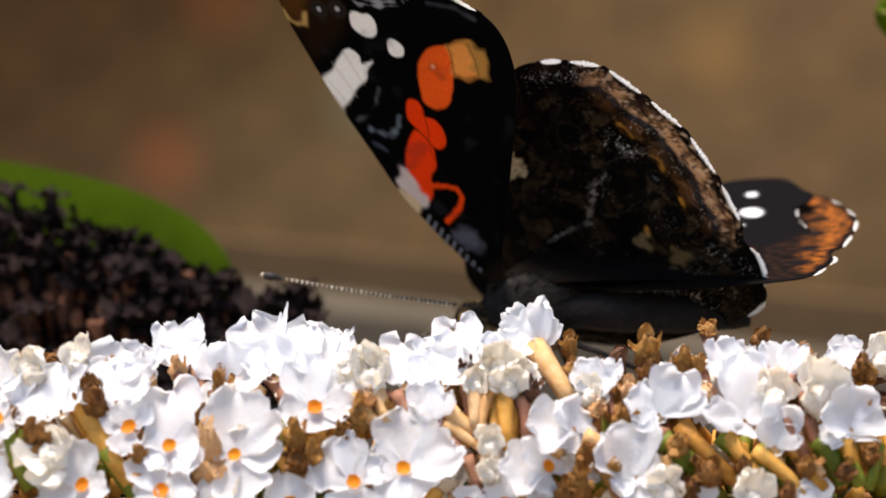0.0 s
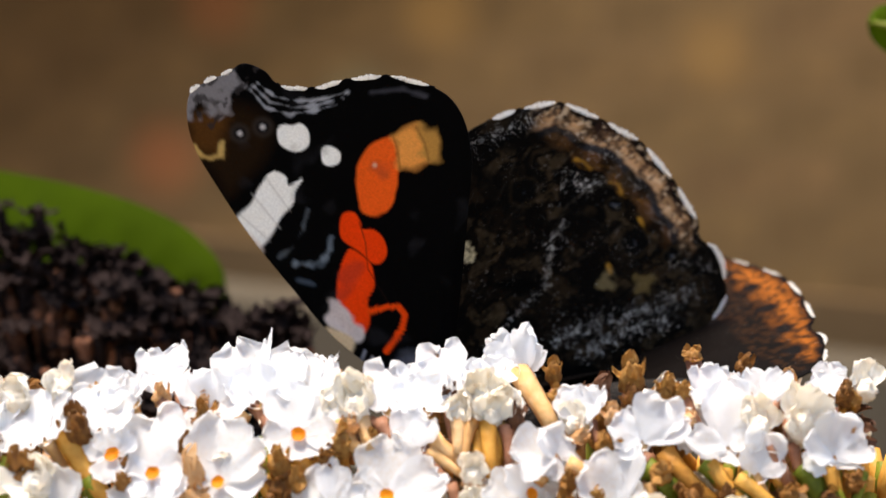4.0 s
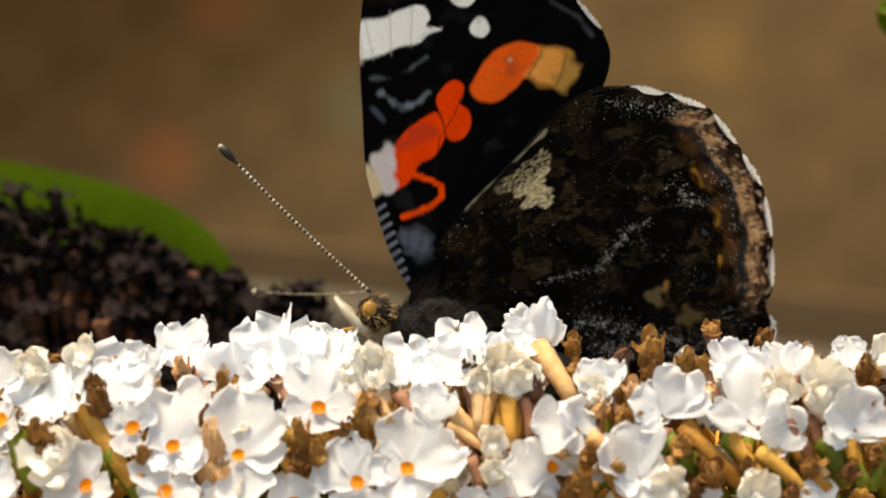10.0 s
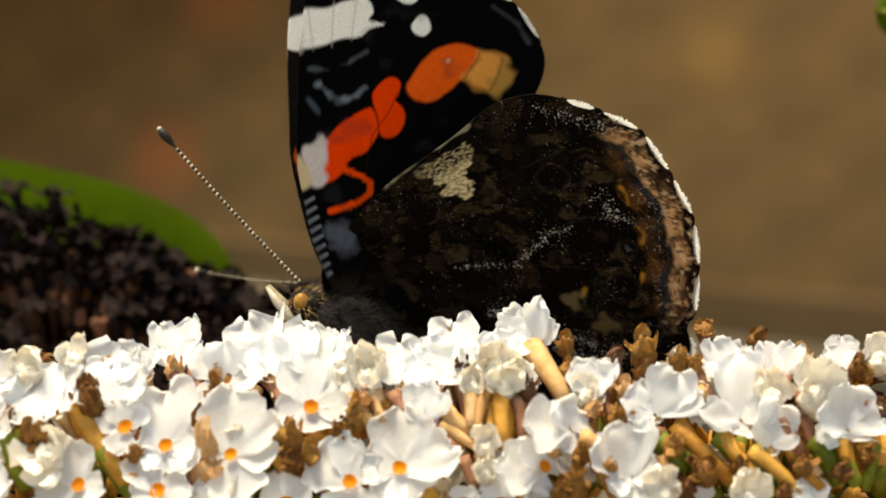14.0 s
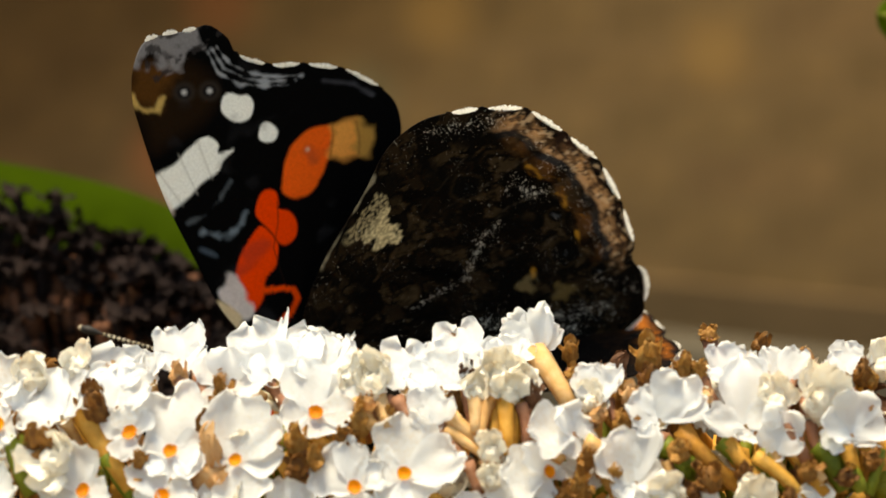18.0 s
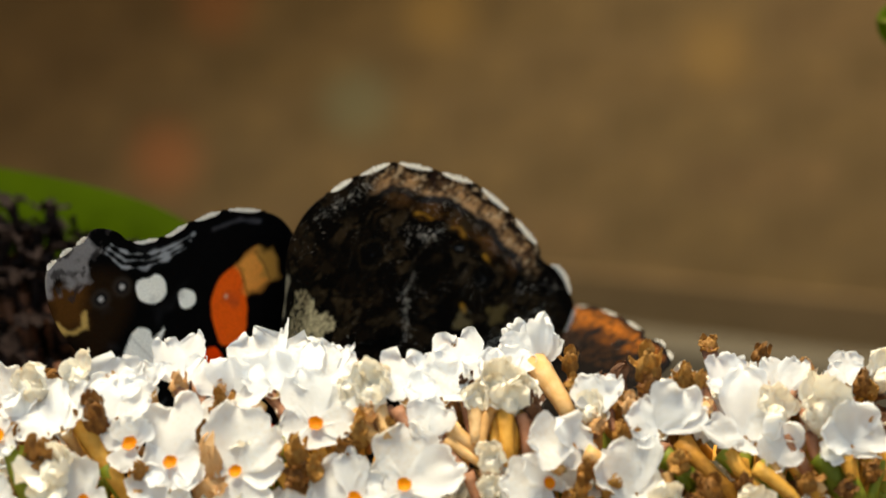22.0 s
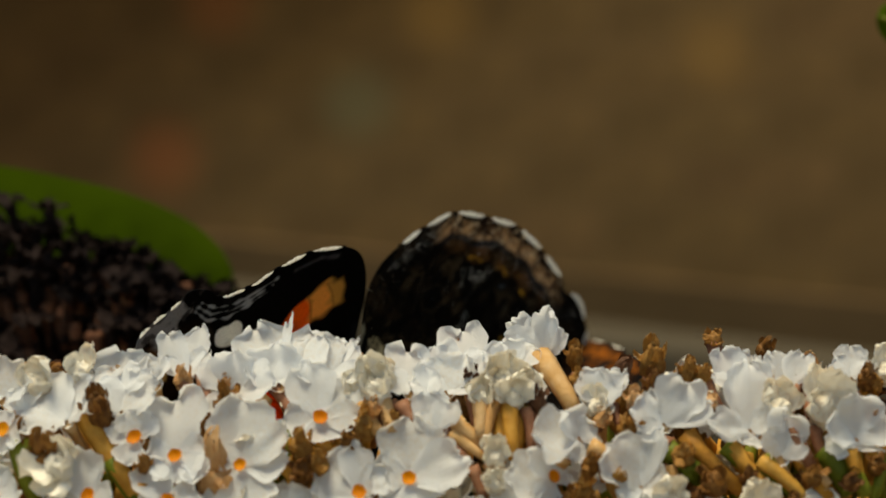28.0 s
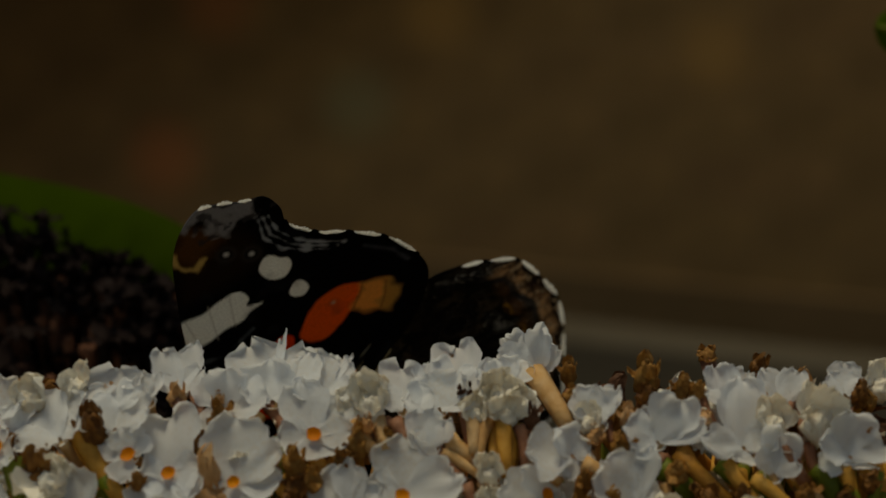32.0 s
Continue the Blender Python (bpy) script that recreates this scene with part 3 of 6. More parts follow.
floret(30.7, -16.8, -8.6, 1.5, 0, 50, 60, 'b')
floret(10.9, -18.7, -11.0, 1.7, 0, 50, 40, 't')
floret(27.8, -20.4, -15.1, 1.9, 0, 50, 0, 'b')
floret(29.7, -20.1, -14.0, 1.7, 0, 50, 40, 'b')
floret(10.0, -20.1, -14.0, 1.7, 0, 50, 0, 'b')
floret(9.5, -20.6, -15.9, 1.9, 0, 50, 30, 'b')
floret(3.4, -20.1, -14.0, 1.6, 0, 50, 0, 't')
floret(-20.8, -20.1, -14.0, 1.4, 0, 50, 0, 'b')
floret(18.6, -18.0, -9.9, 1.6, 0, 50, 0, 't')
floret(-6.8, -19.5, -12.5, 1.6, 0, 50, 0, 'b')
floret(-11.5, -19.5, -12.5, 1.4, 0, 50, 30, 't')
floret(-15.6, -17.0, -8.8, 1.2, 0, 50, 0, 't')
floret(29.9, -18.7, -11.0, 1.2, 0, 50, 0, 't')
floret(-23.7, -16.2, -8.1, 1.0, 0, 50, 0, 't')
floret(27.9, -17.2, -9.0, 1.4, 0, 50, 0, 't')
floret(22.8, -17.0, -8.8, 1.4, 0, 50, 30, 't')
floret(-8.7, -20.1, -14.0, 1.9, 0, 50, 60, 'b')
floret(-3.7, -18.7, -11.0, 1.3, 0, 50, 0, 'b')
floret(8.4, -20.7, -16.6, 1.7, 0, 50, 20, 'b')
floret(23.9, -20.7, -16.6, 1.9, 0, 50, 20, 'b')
stalk((6.9, -14.7, -6.8), (9.1, -18.2, -10.5), 0.82, 'p')
stalk((-25.7, -17.7, -10.3), (-21.4, -20.0, -16.0), 0.80, 'o')
stalk((-23.3, -19.4, -13.7), (-21.0, -20.2, -16.9), 0.59, 'g')
stalk((-28.3, -19.1, -13.0), (-28.9, -19.6, -14.5), 0.43, 'r')
stalk((-12.3, -16.5, -8.9), (-10.7, -18.1, -10.9), 0.49, 'r')
stalk((-14.3, -16.3, -8.7), (-12.6, -17.4, -10.0), 0.61, 'p')
stalk((-14.2, -17.0, -9.4), (-16.5, -17.7, -10.3), 0.52, 'p')
stalk((-6.0, -16.7, -9.0), (-4.3, -18.3, -11.3), 0.69, 'p')
stalk((-3.4, -17.4, -10.0), (-5.7, -18.6, -11.8), 0.44, 'r')
stalk((0.6, -18.2, -11.1), (2.8, -18.9, -12.6), 0.64, 'p')
stalk((3.6, -17.4, -10.0), (3.8, -19.1, -13.0), 0.72, 'o')
stalk((5.2, -17.4, -10.0), (4.8, -19.2, -13.3), 0.72, 'o')
stalk((2.4, -17.1, -9.6), (2.6, -18.6, -11.8), 0.52, 'o')
stalk((1.7, -16.7, -9.0), (2.1, -18.5, -11.6), 0.36, 'r')
stalk((7.0, -17.4, -10.0), (4.2, -18.7, -12.0), 0.36, 'r')
stalk((9.3, -15.7, -8.1), (10.0, -17.7, -10.3), 0.41, 'r')
stalk((18.6, -15.7, -8.1), (20.3, -18.4, -11.5), 0.53, 'r')
stalk((20.0, -13.0, -6.2), (19.8, -15.7, -8.1), 0.42, 'r')
stalk((16.8, -18.7, -12.0), (20.5, -19.9, -15.8), 0.75, 'o')
stalk((19.9, -19.0, -12.8), (23.2, -20.1, -16.5), 0.63, 'o')
stalk((24.1, -18.9, -12.6), (26.5, -20.1, -16.3), 0.63, 'o')
stalk((22.4, -18.8, -12.2), (23.7, -19.8, -15.2), 0.59, 'p')
stalk((28.2, -19.0, -12.8), (28.8, -19.8, -15.2), 0.51, 'o')
stalk((30.5, -19.2, -13.3), (29.5, -20.1, -16.3), 0.47, 'g')
stalk((15.4, -19.1, -13.0), (17.9, -19.7, -14.6), 0.79, 'g')
stalk((19.4, -19.0, -12.8), (21.2, -19.7, -14.6), 0.59, 'g')
stalk((22.0, -19.3, -13.5), (24.8, -20.2, -17.1), 0.67, 'g')
stalk((26.2, -19.2, -13.1), (27.4, -19.9, -15.4), 0.87, 'g')
stalk((28.2, -19.7, -14.6), (29.1, -20.0, -16.1), 0.67, 'g')
stalk((21.4, -19.5, -14.1), (24.0, -20.2, -17.2), 0.47, 'g')
stalk((26.6, -19.2, -13.3), (27.9, -20.0, -16.0), 0.79, 'g')
stalk((15.6, -19.1, -13.0), (17.4, -19.8, -15.2), 0.51, 'g')
stalk((25.6, -16.1, -8.5), (25.5, -18.2, -11.1), 0.37, 'r')
stalk((26.0, -18.4, -11.5), (26.2, -19.4, -13.7), 0.44, 'r')
stalk((10.5, -19.1, -13.0), (11.2, -19.8, -15.2), 0.67, 'p')
stalk((15.5, -19.5, -14.1), (16.2, -20.1, -16.7), 0.51, 'p')
stalk((14.1, -18.6, -11.8), (14.6, -19.4, -13.7), 0.40, 'r')
stalk((-9.6, -18.7, -12.0), (-7.6, -19.4, -13.7), 0.59, 'o')
stalk((-6.9, -18.6, -11.8), (-5.7, -19.4, -13.7), 0.44, 'p')
stalk((-11.2, -19.4, -13.7), (-9.5, -20.1, -16.3), 0.59, 'o')
stalk((-16.3, -19.2, -13.3), (-15.2, -19.8, -15.2), 0.47, 'p')
stalk((-17.3, -20.0, -16.0), (-16.1, -20.2, -17.5), 0.43, 'r')
stalk((-3.3, -20.1, -16.3), (-4.0, -20.2, -17.5), 0.58, 'o')
stalk((-0.2, -20.1, -16.3), (-0.9, -20.2, -17.5), 0.58, 'o')
stalk((3.0, -20.1, -16.3), (4.5, -20.2, -17.5), 0.55, 'r')
stalk((-20.9, -19.8, -15.2), (-21.2, -20.2, -17.1), 0.59, 'o')
stalk((-17.7, -15.7, -8.1), (-16.3, -17.7, -10.3), 0.45, 'r')
stalk((11.9, -17.4, -10.0), (12.5, -18.6, -11.8), 0.36, 'r')
stalk((1.8, -19.5, -14.1), (2.6, -20.1, -16.3), 0.47, 'r')
stalk((-0.2, -18.6, -11.8), (1.8, -19.5, -14.1), 0.51, 'r')
stalk((12.3, -20.1, -16.3), (12.7, -20.2, -17.5), 0.51, 'r')
stalk((-29.7, -18.9, -12.6), (-28.2, -20.1, -16.3), 0.79, 'g')
stalk((-30.5, -17.7, -10.3), (-29.8, -18.6, -11.8), 0.48, 'p')
stalk((3.5, -18.0, -9.9), (2.7, -19.6, -12.7), 0.52, 'p')
stalk((4.5, -18.2, -10.1), (4.7, -20.0, -13.6), 0.60, 'o')
stalk((2.4, -18.1, -9.9), (2.4, -19.4, -12.1), 0.52, 'p')
stalk((5.6, -18.2, -10.3), (5.9, -19.6, -13.1), 0.48, 'r')
stalk((0.4, -18.8, -11.9), (2.9, -19.6, -13.6), 0.43, 'p')
stalk((-4.6, -17.8, -9.5), (-3.7, -19.4, -11.9), 0.60, 'p')
stalk((-3.1, -18.1, -9.9), (-1.9, -19.0, -11.4), 0.52, 'r')
stalk((-5.7, -18.2, -9.9), (-4.6, -19.4, -11.8), 0.60, 'p')
stalk((19.6, -13.8, -6.1), (19.9, -16.6, -8.2), 0.46, 'r')
stalk((25.3, -16.5, -8.2), (24.1, -18.6, -10.7), 0.40, 'r')
stalk((23.2, -18.8, -11.0), (25.2, -20.2, -14.0), 0.59, 'r')
stalk((23.8, -19.5, -12.7), (26.4, -20.3, -15.3), 0.47, 'p')
stalk((21.7, -19.7, -13.7), (24.9, -20.5, -16.6), 0.55, 'o')
stalk((28.0, -19.8, -12.9), (28.3, -20.4, -14.5), 0.47, 'o')
stalk((7.1, -19.6, -12.9), (8.4, -20.1, -14.0), 0.55, 'p')
stalk((10.0, -19.6, -12.7), (11.6, -19.9, -13.6), 0.59, 'p')
stalk((-18.7, -17.0, -8.6), (-17.3, -18.8, -10.8), 0.40, 'r')
stalk((-3.8, -16.0, -8.1), (-4.5, -14.4, -7.1), 0.28, 'p')

# florets deeper in the head, and those past its ends
fill = random.Random(21)
count = 0
for i in range(900):
    x = fill.uniform(-62, 62)
    w = radians(fill.uniform(-35, 200))
    inside = abs(x) < 37
    rr = fill.uniform(0.62, 0.86) if inside else fill.uniform(0.85, 1.02)
    y, z = AXIS_Y - DEEP * rr * math.cos(w), AXIS_Z + TALL * rr * math.sin(w)
    front = math.cos(w) > -0.2
    if not front and inside and z > -12:
        continue
    if count >= 170:
        break
    count += 1
    kind = fill.choices("vcbtd", (0.10, 0.30, 0.36, 0.16, 0.08) if inside else (0.5, 0.3, 0.1, 0.06, 0.04))[0]
    floret(x, y, z, fill.uniform(3.2, 5.2), fill.uniform(-35, 35) if front else 180 + fill.uniform(-30, 30), fill.uniform(10, 70), fill.uniform(0, 90), kind)
pieces = []
for i in range(900):
    x = fill.uniform(-62, 62)
    w = radians(fill.uniform(-60, 240))
    d = Vector((fill.uniform(-0.5, 0.5), -math.cos(w), math.sin(w) + 0.15)).normalized()
    c = Vector((x, AXIS_Y, AXIS_Z))
    rr = fill.uniform(0.42, 0.68)
    a, b = c + Vector((d.x * 3, d.y * 2, d.z * 3)), c + Vector((d.x * 5, d.y * DEEP * rr, d.z * TALL * rr))
    pieces.append(rod([a / 2, (a + b) / 4, b / 2], [0.2, 0.35, 0.25], 5))
tagged(part("calyx", sheet(*joined(pieces[:520])), RUST, head, at=TWO_MM), kind="stuff")
tagged(part("green_calyx", sheet(*joined(pieces[520:])), GREEN, head, at=TWO_MM), kind="stuff")
part("stem", sheet(*rod([Vector((x, AXIS_Y + 0.5 * math.sin(x * 0.1), AXIS_Z - 0.004 * x * x * 0.2)) * MM for x in range(-66, 97, 6)]
                       + [Vector(p) for p in ((0.110, -0.011, -0.032), (0.130, 0.0, -0.08), (0.155, 0.02, -0.25), (0.20, 0.06, -0.6), (0.24, 0.10, -1.16))],
                        [0.0022 + 0.00001 * i for i in range(28)] + [0.0026, 0.0028, 0.0032, 0.0045, 0.006], 10)), STEM, head)

# ---- the dead flower head and the leaves behind ----
DEAD_Y = 30.0
dead = root("dead_flower_head", pose(0, 0, 0), "blackened dry buddleia flower head with russet stalks", "flower head")
dr = random.Random(5)
CRISP = [corolla(200 + i, 18, 22, 0.05, 0.5, 0.5, 4) for i in range(6)]
DTUBE = []
for i in range(4):
    r2 = random.Random(300 + i)
    bx, by = r2.uniform(-0.5, 0.5), r2.uniform(-0.5, 0.5)
    DTUBE.append(sheet(*rod([(bx * u * u, by * u * u, -2.0 * u) for u in (0, 0.3, 0.65, 1.0)], [0.38, 0.28, 0.24, 0.22], 7)))


dry_rest = []


def coarse(seed):
    """A plain dry floret of few faces with its tube."""
    rng = random.Random(seed)
    out = [lobe(rng, 1.57 * k + rng.uniform(-0.2, 0.2), rng.uniform(0.85, 1.1), 0.5, radians(rng.uniform(0, 40)), 0.05, 0.5, seed + k, 4, 4) for k in range(4)]
    out.append(rod([(0, 0, 0), (0.1, 0.05, -0.7), (0.3, 0.2, -2.0)], [0.38, 0.27, 0.22], 6))
    return joined(out)


PLAIN = [coarse(500 + i) for i in range(5)]


def crisp(x, y, z, size, d, roll):
    m = Matrix.Translation(Vector((x, y, z)) * MM) @ Vector(d).to_track_quat("Z", "Y").to_matrix().to_4x4() @ pose(0, 0, 0, 0, 0, roll) @ Matrix.Scale(size * MM, 4)
    if x < -47 or y > DEAD_Y - 1 or len(dead.children) > 299:
        v, f = dr.choice(PLAIN)
        dry_rest.append(([m @ Vector(q) for q in v], f))
        return
    ob = part("dry_floret", dressed(dr.choice(CRISP), CHAR), None, dead, "", m)
    part("tube", dressed(dr.choice(DTUBE), dr.choice((DRY, DRY, CHAR))), None, ob)


def crest(x):
    """Height of the dead head's top line over x, in millimetres."""
    return float(np.interp(x, (-62, -45.7, -38.8, -33.3, -30.5, -29.2, -27.4, -25.6, -23.3, -22.2, -20.5, -17.5, -14.4, -13.2), (6.8, 5.6, 4.7, 4.0, 3.4, 1.4, 3.0, 1.5, -0.4, -2.6, -3.4, -3.4, -2.2, -3.6)))


for i in range(1200):
    x = -62 + 49 * dr.random() ** 0.85
    w = radians(dr.uniform(-30, 120))
    rr = dr.uniform(0.2, 1.0) ** 0.6
    tall = crest(x) + 20
    y, z = DEAD_Y - 12 * rr * math.cos(w), -20 + tall * rr * math.sin(w) - 1.0
    crisp(x, y, z, dr.uniform(1.5, 2.4), (dr.uniform(-0.3, 0.5), -0.5 * math.cos(w), 0.55 + abs(math.sin(w))), dr.uniform(0, 90))
for x, z, s in ((-44.5, 6.2, 2.0), (-40.4, 5.6, 2.0)):
    crisp(x, DEAD_Y, z, s, (dr.uniform(-0.2, 0.3), -0.35, 1), dr.uniform(0, 90))
tagged(part("dry_mass", sheet(*joined(dry_rest)), CHAR, dead), kind="stuff")
bits = []
for i in range(420):
    x = -62 + 50 * dr.random()
    w = radians(dr.uniform(-80, 100))
    b = Vector((x + dr.uniform(-2, 2), DEAD_Y - 11 * math.cos(w), -20 + (crest(x) + 18) * 0.9 * math.sin(w)))
    a = Vector((x, DEAD_Y + 1, -20))
    a = a.lerp(b, 0.35)
    bits.append(rod([a / 2, b / 2], [0.3, 0.3], 5))
tagged(part("dry_stalk", sheet(*joined(bits)), DRY, dead, at=TWO_MM), kind="stuff")
part("stem", sheet(*rod([Vector((x, DEAD_Y + 1, -20 + 0.02 * (x + 60))) * MM for x in range(-10, -95, -6)]
                       + [Vector(p) for p in ((-0.105, 0.031, -0.03), (-0.125, 0.035, -0.07), (-0.15, 0.05, -0.25), (-0.19, 0.09, -0.6), (-0.22, 0.13, -1.16))],
                        [0.001 + 0.00017 * i for i in range(15)] + [0.0036, 0.0038, 0.0042, 0.005, 0.006], 9)), STEM, dead)


def leaf(name, length, width, droop, seed, label, stalk_path):
    """A lance-shaped leaf along x with a raised midrib and side veins."""
    ob = root(name, pose(0, 0, 0), label, "leaf")
    verts, faces = [], []
    nx, ny = 44, 16
    for i in range(nx + 1):
        u = i / nx
        w = width * math.sqrt(max(0.0, 1 - u ** 6)) * (0.5 + 0.5 * min(1, u * 2.5))
        for k in range(ny + 1):
            s = 2 * k / ny - 1
            vein = 0.03 * width * math.cos((u * 22 - abs(s) * 2.5) * math.pi) * (1 - abs(s))
            y = 0.12 * width * s * s + vein * 0.5 + 0.02 * width * noise.noise(Vector((u * 4, s * 2, seed)))
            verts.append(Vector((u * length, y, s * w + droop * u * u)) * MM)
    for i in range(nx):
        for k in range(ny):
            a = i * (ny + 1) + k
            faces.append((a, a + 1, a + ny + 2, a + ny + 1))
    part("blade", sheet(verts, faces), LEAF, ob)
    part("midrib", sheet(*rod([Vector((length * u, -0.4, droop * u * u)) * MM for u in (0, 0.25, 0.5, 0.75, 0.98)], [0.0008, 0.0007, 0.0006, 0.0004, 0.0002], 7)), GREEN, ob)
    part("leaf_stalk", sheet(*rod([Vector(p) * MM for p in stalk_path], [0.0008, 0.001, 0.0011, 0.0012], 7)), STEM, ob)
    return ob


LEAF_AT = pose(-0.080, 0.046, 0.003, 0, 9, 0)
green_leaf = leaf("leaf", 56.5, 12.0, 0.0, 3.0, "broad green buddleia leaf, out of focus", ((1, 0, 0), (-12, -3, -6), (-24, -9, -22), (-34, -13, -42)))
LEAF2_AT = pose(0.0592, 0.030, 0.0228, 0, 185, 0)
small_leaf = leaf("leaf", 14.0, 3.2, -1.0, 8.0, "small green leaf tip at the side", ((1, 0, 0), (-18, -6, 10), (-40, -22, 45), (-62, -34, 88)))

# ---- the butterfly ----
butterfly = root("butterfly", pose(0, 0, 0), "red admiral butterfly with black, orange and white wings", "butterfly")


def spline(points, steps):
    """A smooth closed line through points."""
    p = np.array(points, float)
    n = len(p)
    out = []
    for i in range(n):
        a, b, c, d = p[i - 1], p[i], p[(i + 1) % n], p[(i + 2) % n]
        for k in range(steps):
            t = k / steps
            out.append(0.5 * (2 * b + (c - a) * t + (2 * a - 5 * b + 4 * c - d) * t * t + (3 * b - a - 3 * c + d) * t ** 3))
    return np.array(out)


def within(pts, poly):
    """Signed distance to a closed polygon, positive inside."""
    q = np.roll(poly, -1, axis=0)
    lo, hi = poly.min(axis=0) - 1.5, poly.max(axis=0) + 1.5
    near = ((pts > lo) & (pts < hi)).all(axis=1)
    out = np.full(len(pts), -9.0)
    pts = pts[near]
    best = np.full(len(pts), 1e9)
    odd = np.zeros(len(pts), bool)
    for a, b in zip(poly, q):
        ab, ap = b - a, pts - a
        t = np.clip((ap @ ab) / max(ab @ ab, 1e-9), 0, 1)
        best = np.minimum(best, np.hypot(*(ap - t[:, None] * ab).T))
        hit = ((a[1] > pts[:, 1]) != (b[1] > pts[:, 1]))
        if b[1] != a[1]:
            odd ^= hit & (pts[:, 0] < (b[0] - a[0]) * (pts[:, 1] - a[1]) / (b[1] - a[1]) + a[0])
    out[near] = np.where(odd, best, -best)
    return out


def line_gap(pts, line):
    line = np.array(line, float)
    near = ((pts > line.min(axis=0) - 3) & (pts < line.max(axis=0) + 3)).all(axis=1)
    out = np.full(len(pts), 9.0)
    pts = pts[near]
    best = np.full(len(pts), 1e9)
    for a, b in zip(line[:-1], line[1:]):
        ab, ap = b - a, pts - a
        t = np.clip((ap @ ab) / max(ab @ ab, 1e-9), 0, 1)
        best = np.minimum(best, np.hypot(*(ap - t[:, None] * ab).T))
    out[near] = best
    return out


def fog(pts, scale, seed):
    """Cloudy noise, worked out on a fine lattice and read off between its points."""
    step = 0.22 / scale
    lo = pts.min(axis=0) - step
    g = ((pts - lo) / step)
    nx, ny = (g.max(axis=0) + 2).astype(int)
    if nx * ny > len(pts):
        return np.array([noise.fractal(Vector((x * scale, y * scale, seed)), 1.0, 2.0, 4) for x, y in pts])
    field = np.array([[noise.fractal(Vector(((lo[0] + i * step) * scale, (lo[1] + k * step) * scale, seed)), 1.0, 2.0, 3) for k in range(ny)] for i in range(nx)])
    i = g.astype(int)
    f = g - i
    a, b = i.T
    u, v = f.T
    return (field[a, b] * (1 - u) + field[a + 1, b] * u) * (1 - v) + (field[a, b + 1] * (1 - u) + field[a + 1, b + 1] * u) * v


class Paint:
    def __init__(self, pts, base):
        self.p = pts
        self.c = np.tile(np.array(base, float), (len(pts), 1))
        self.n = fog(pts, 0.9, 4.2)
        self.dust = np.zeros(len(pts))

    def lay(self, amount, colour):
        amount = np.clip(amount, 0, 1)[:, None]
        self.c = self.c * (1 - amount) + np.array(colour, float) * amount

    def patch(self, poly, colour, soft=0.10, rag=0.0, most=1.0):
        d = within(self.p, spline(poly, 4)) + rag * self.n
        self.lay((d / soft + 0.5).clip(0, 1) * most, colour)

    def stroke(self, line, width, colour, soft=0.1, most=1.0, rag=0.0):
        d = width - line_gap(self.p, line) + rag * self.n
        self.lay((d / soft + 0.5).clip(0, 1) * most, colour)


FORE = [(0.3, -0.6), (-0.7, 4.1), (-0.7, 8.4), (-0.5, 11.5), (0.4, 15.2), (1.5, 19.6), (2.6, 23.0), (3.9, 26.3), (5.0, 28.7), (6.5, 30.6), (8.4, 31.8),
        (10.0, 31.4), (11.6, 30.5), (12.9, 30.0), (13.4, 28.4), (13.2, 27.0), (14.0, 25.4), (15.1, 24.2), (16.6, 23.1), (18.0, 21.7), (19.2, 20.1), (20.1, 17.6),
        (20.1, 15.6), (18.9, 13.4), (16.6, 11.2), (13.8, 9.9), (10.7, 8.4), (7.0, 6.3), (3.6, 3.2), (1.6, 0.2)]
HIND = [(-0.2, -0.3), (3.0, 3.2), (7.5, 6.4), (13.5, 9.2), (17.2, 11.2), (20.3, 11.6), (22.6, 10.9), (24.9, 9.6), (27.5, 7.4), (28.8, 3.75), (29.6, -0.1), (29.1, -4.4),
        (28.0, -8.3), (27.4, -9.0), (27.1, -9.8), (27.2, -11.0), (26.7, -12.4), (25.9, -13.5), (25.4, -14.3), (24.4, -14.8), (22.2, -15.0), (18.6, -14.6), (11.0, -12.8), (4.0, -8.8), (0.6, -4.2)]


def scalloped(outline, lo, hi, teeth, depth):
    """The outline with shallow bays between the vein ends from point lo to point hi."""
    s = 18
    line = spline(outline, s) if len(outline) < 100 else outline.copy()
    n = len(line)
    c = line.mean(axis=0)
    for i in range(lo * s, hi * s + 1):
        u = (i - lo * s) / ((hi - lo) * s)
        a = math.sin(math.pi * ((u * teeth) % 1.0))
        t = line[(i + 1) % n] - line[i - 1]
        nrm = np.array((t[1], -t[0])) / max(np.hypot(*t), 1e-9)
        if nrm @ (c - line[i]) < 0:
            nrm = -nrm
        line[i] = line[i] + nrm * depth * (a - 0.35)
    return line


def cells(pts, scale, seed):
    """Irregular cells: how far each point is from its cell's edge, and a tone for each cell."""
    gap, tone = np.empty(len(pts)), np.empty(len(pts))
    for i, (x, y) in enumerate(pts * scale):
        d, p = noise.voronoi(Vector((x, y, seed)))
        gap[i] = d[1] - d[0]
        tone[i] = (math.sin(p[0][0] * 12.9898 + p[0][1] * 78.233) * 43758.5453) % 1.0
    return gap, tone


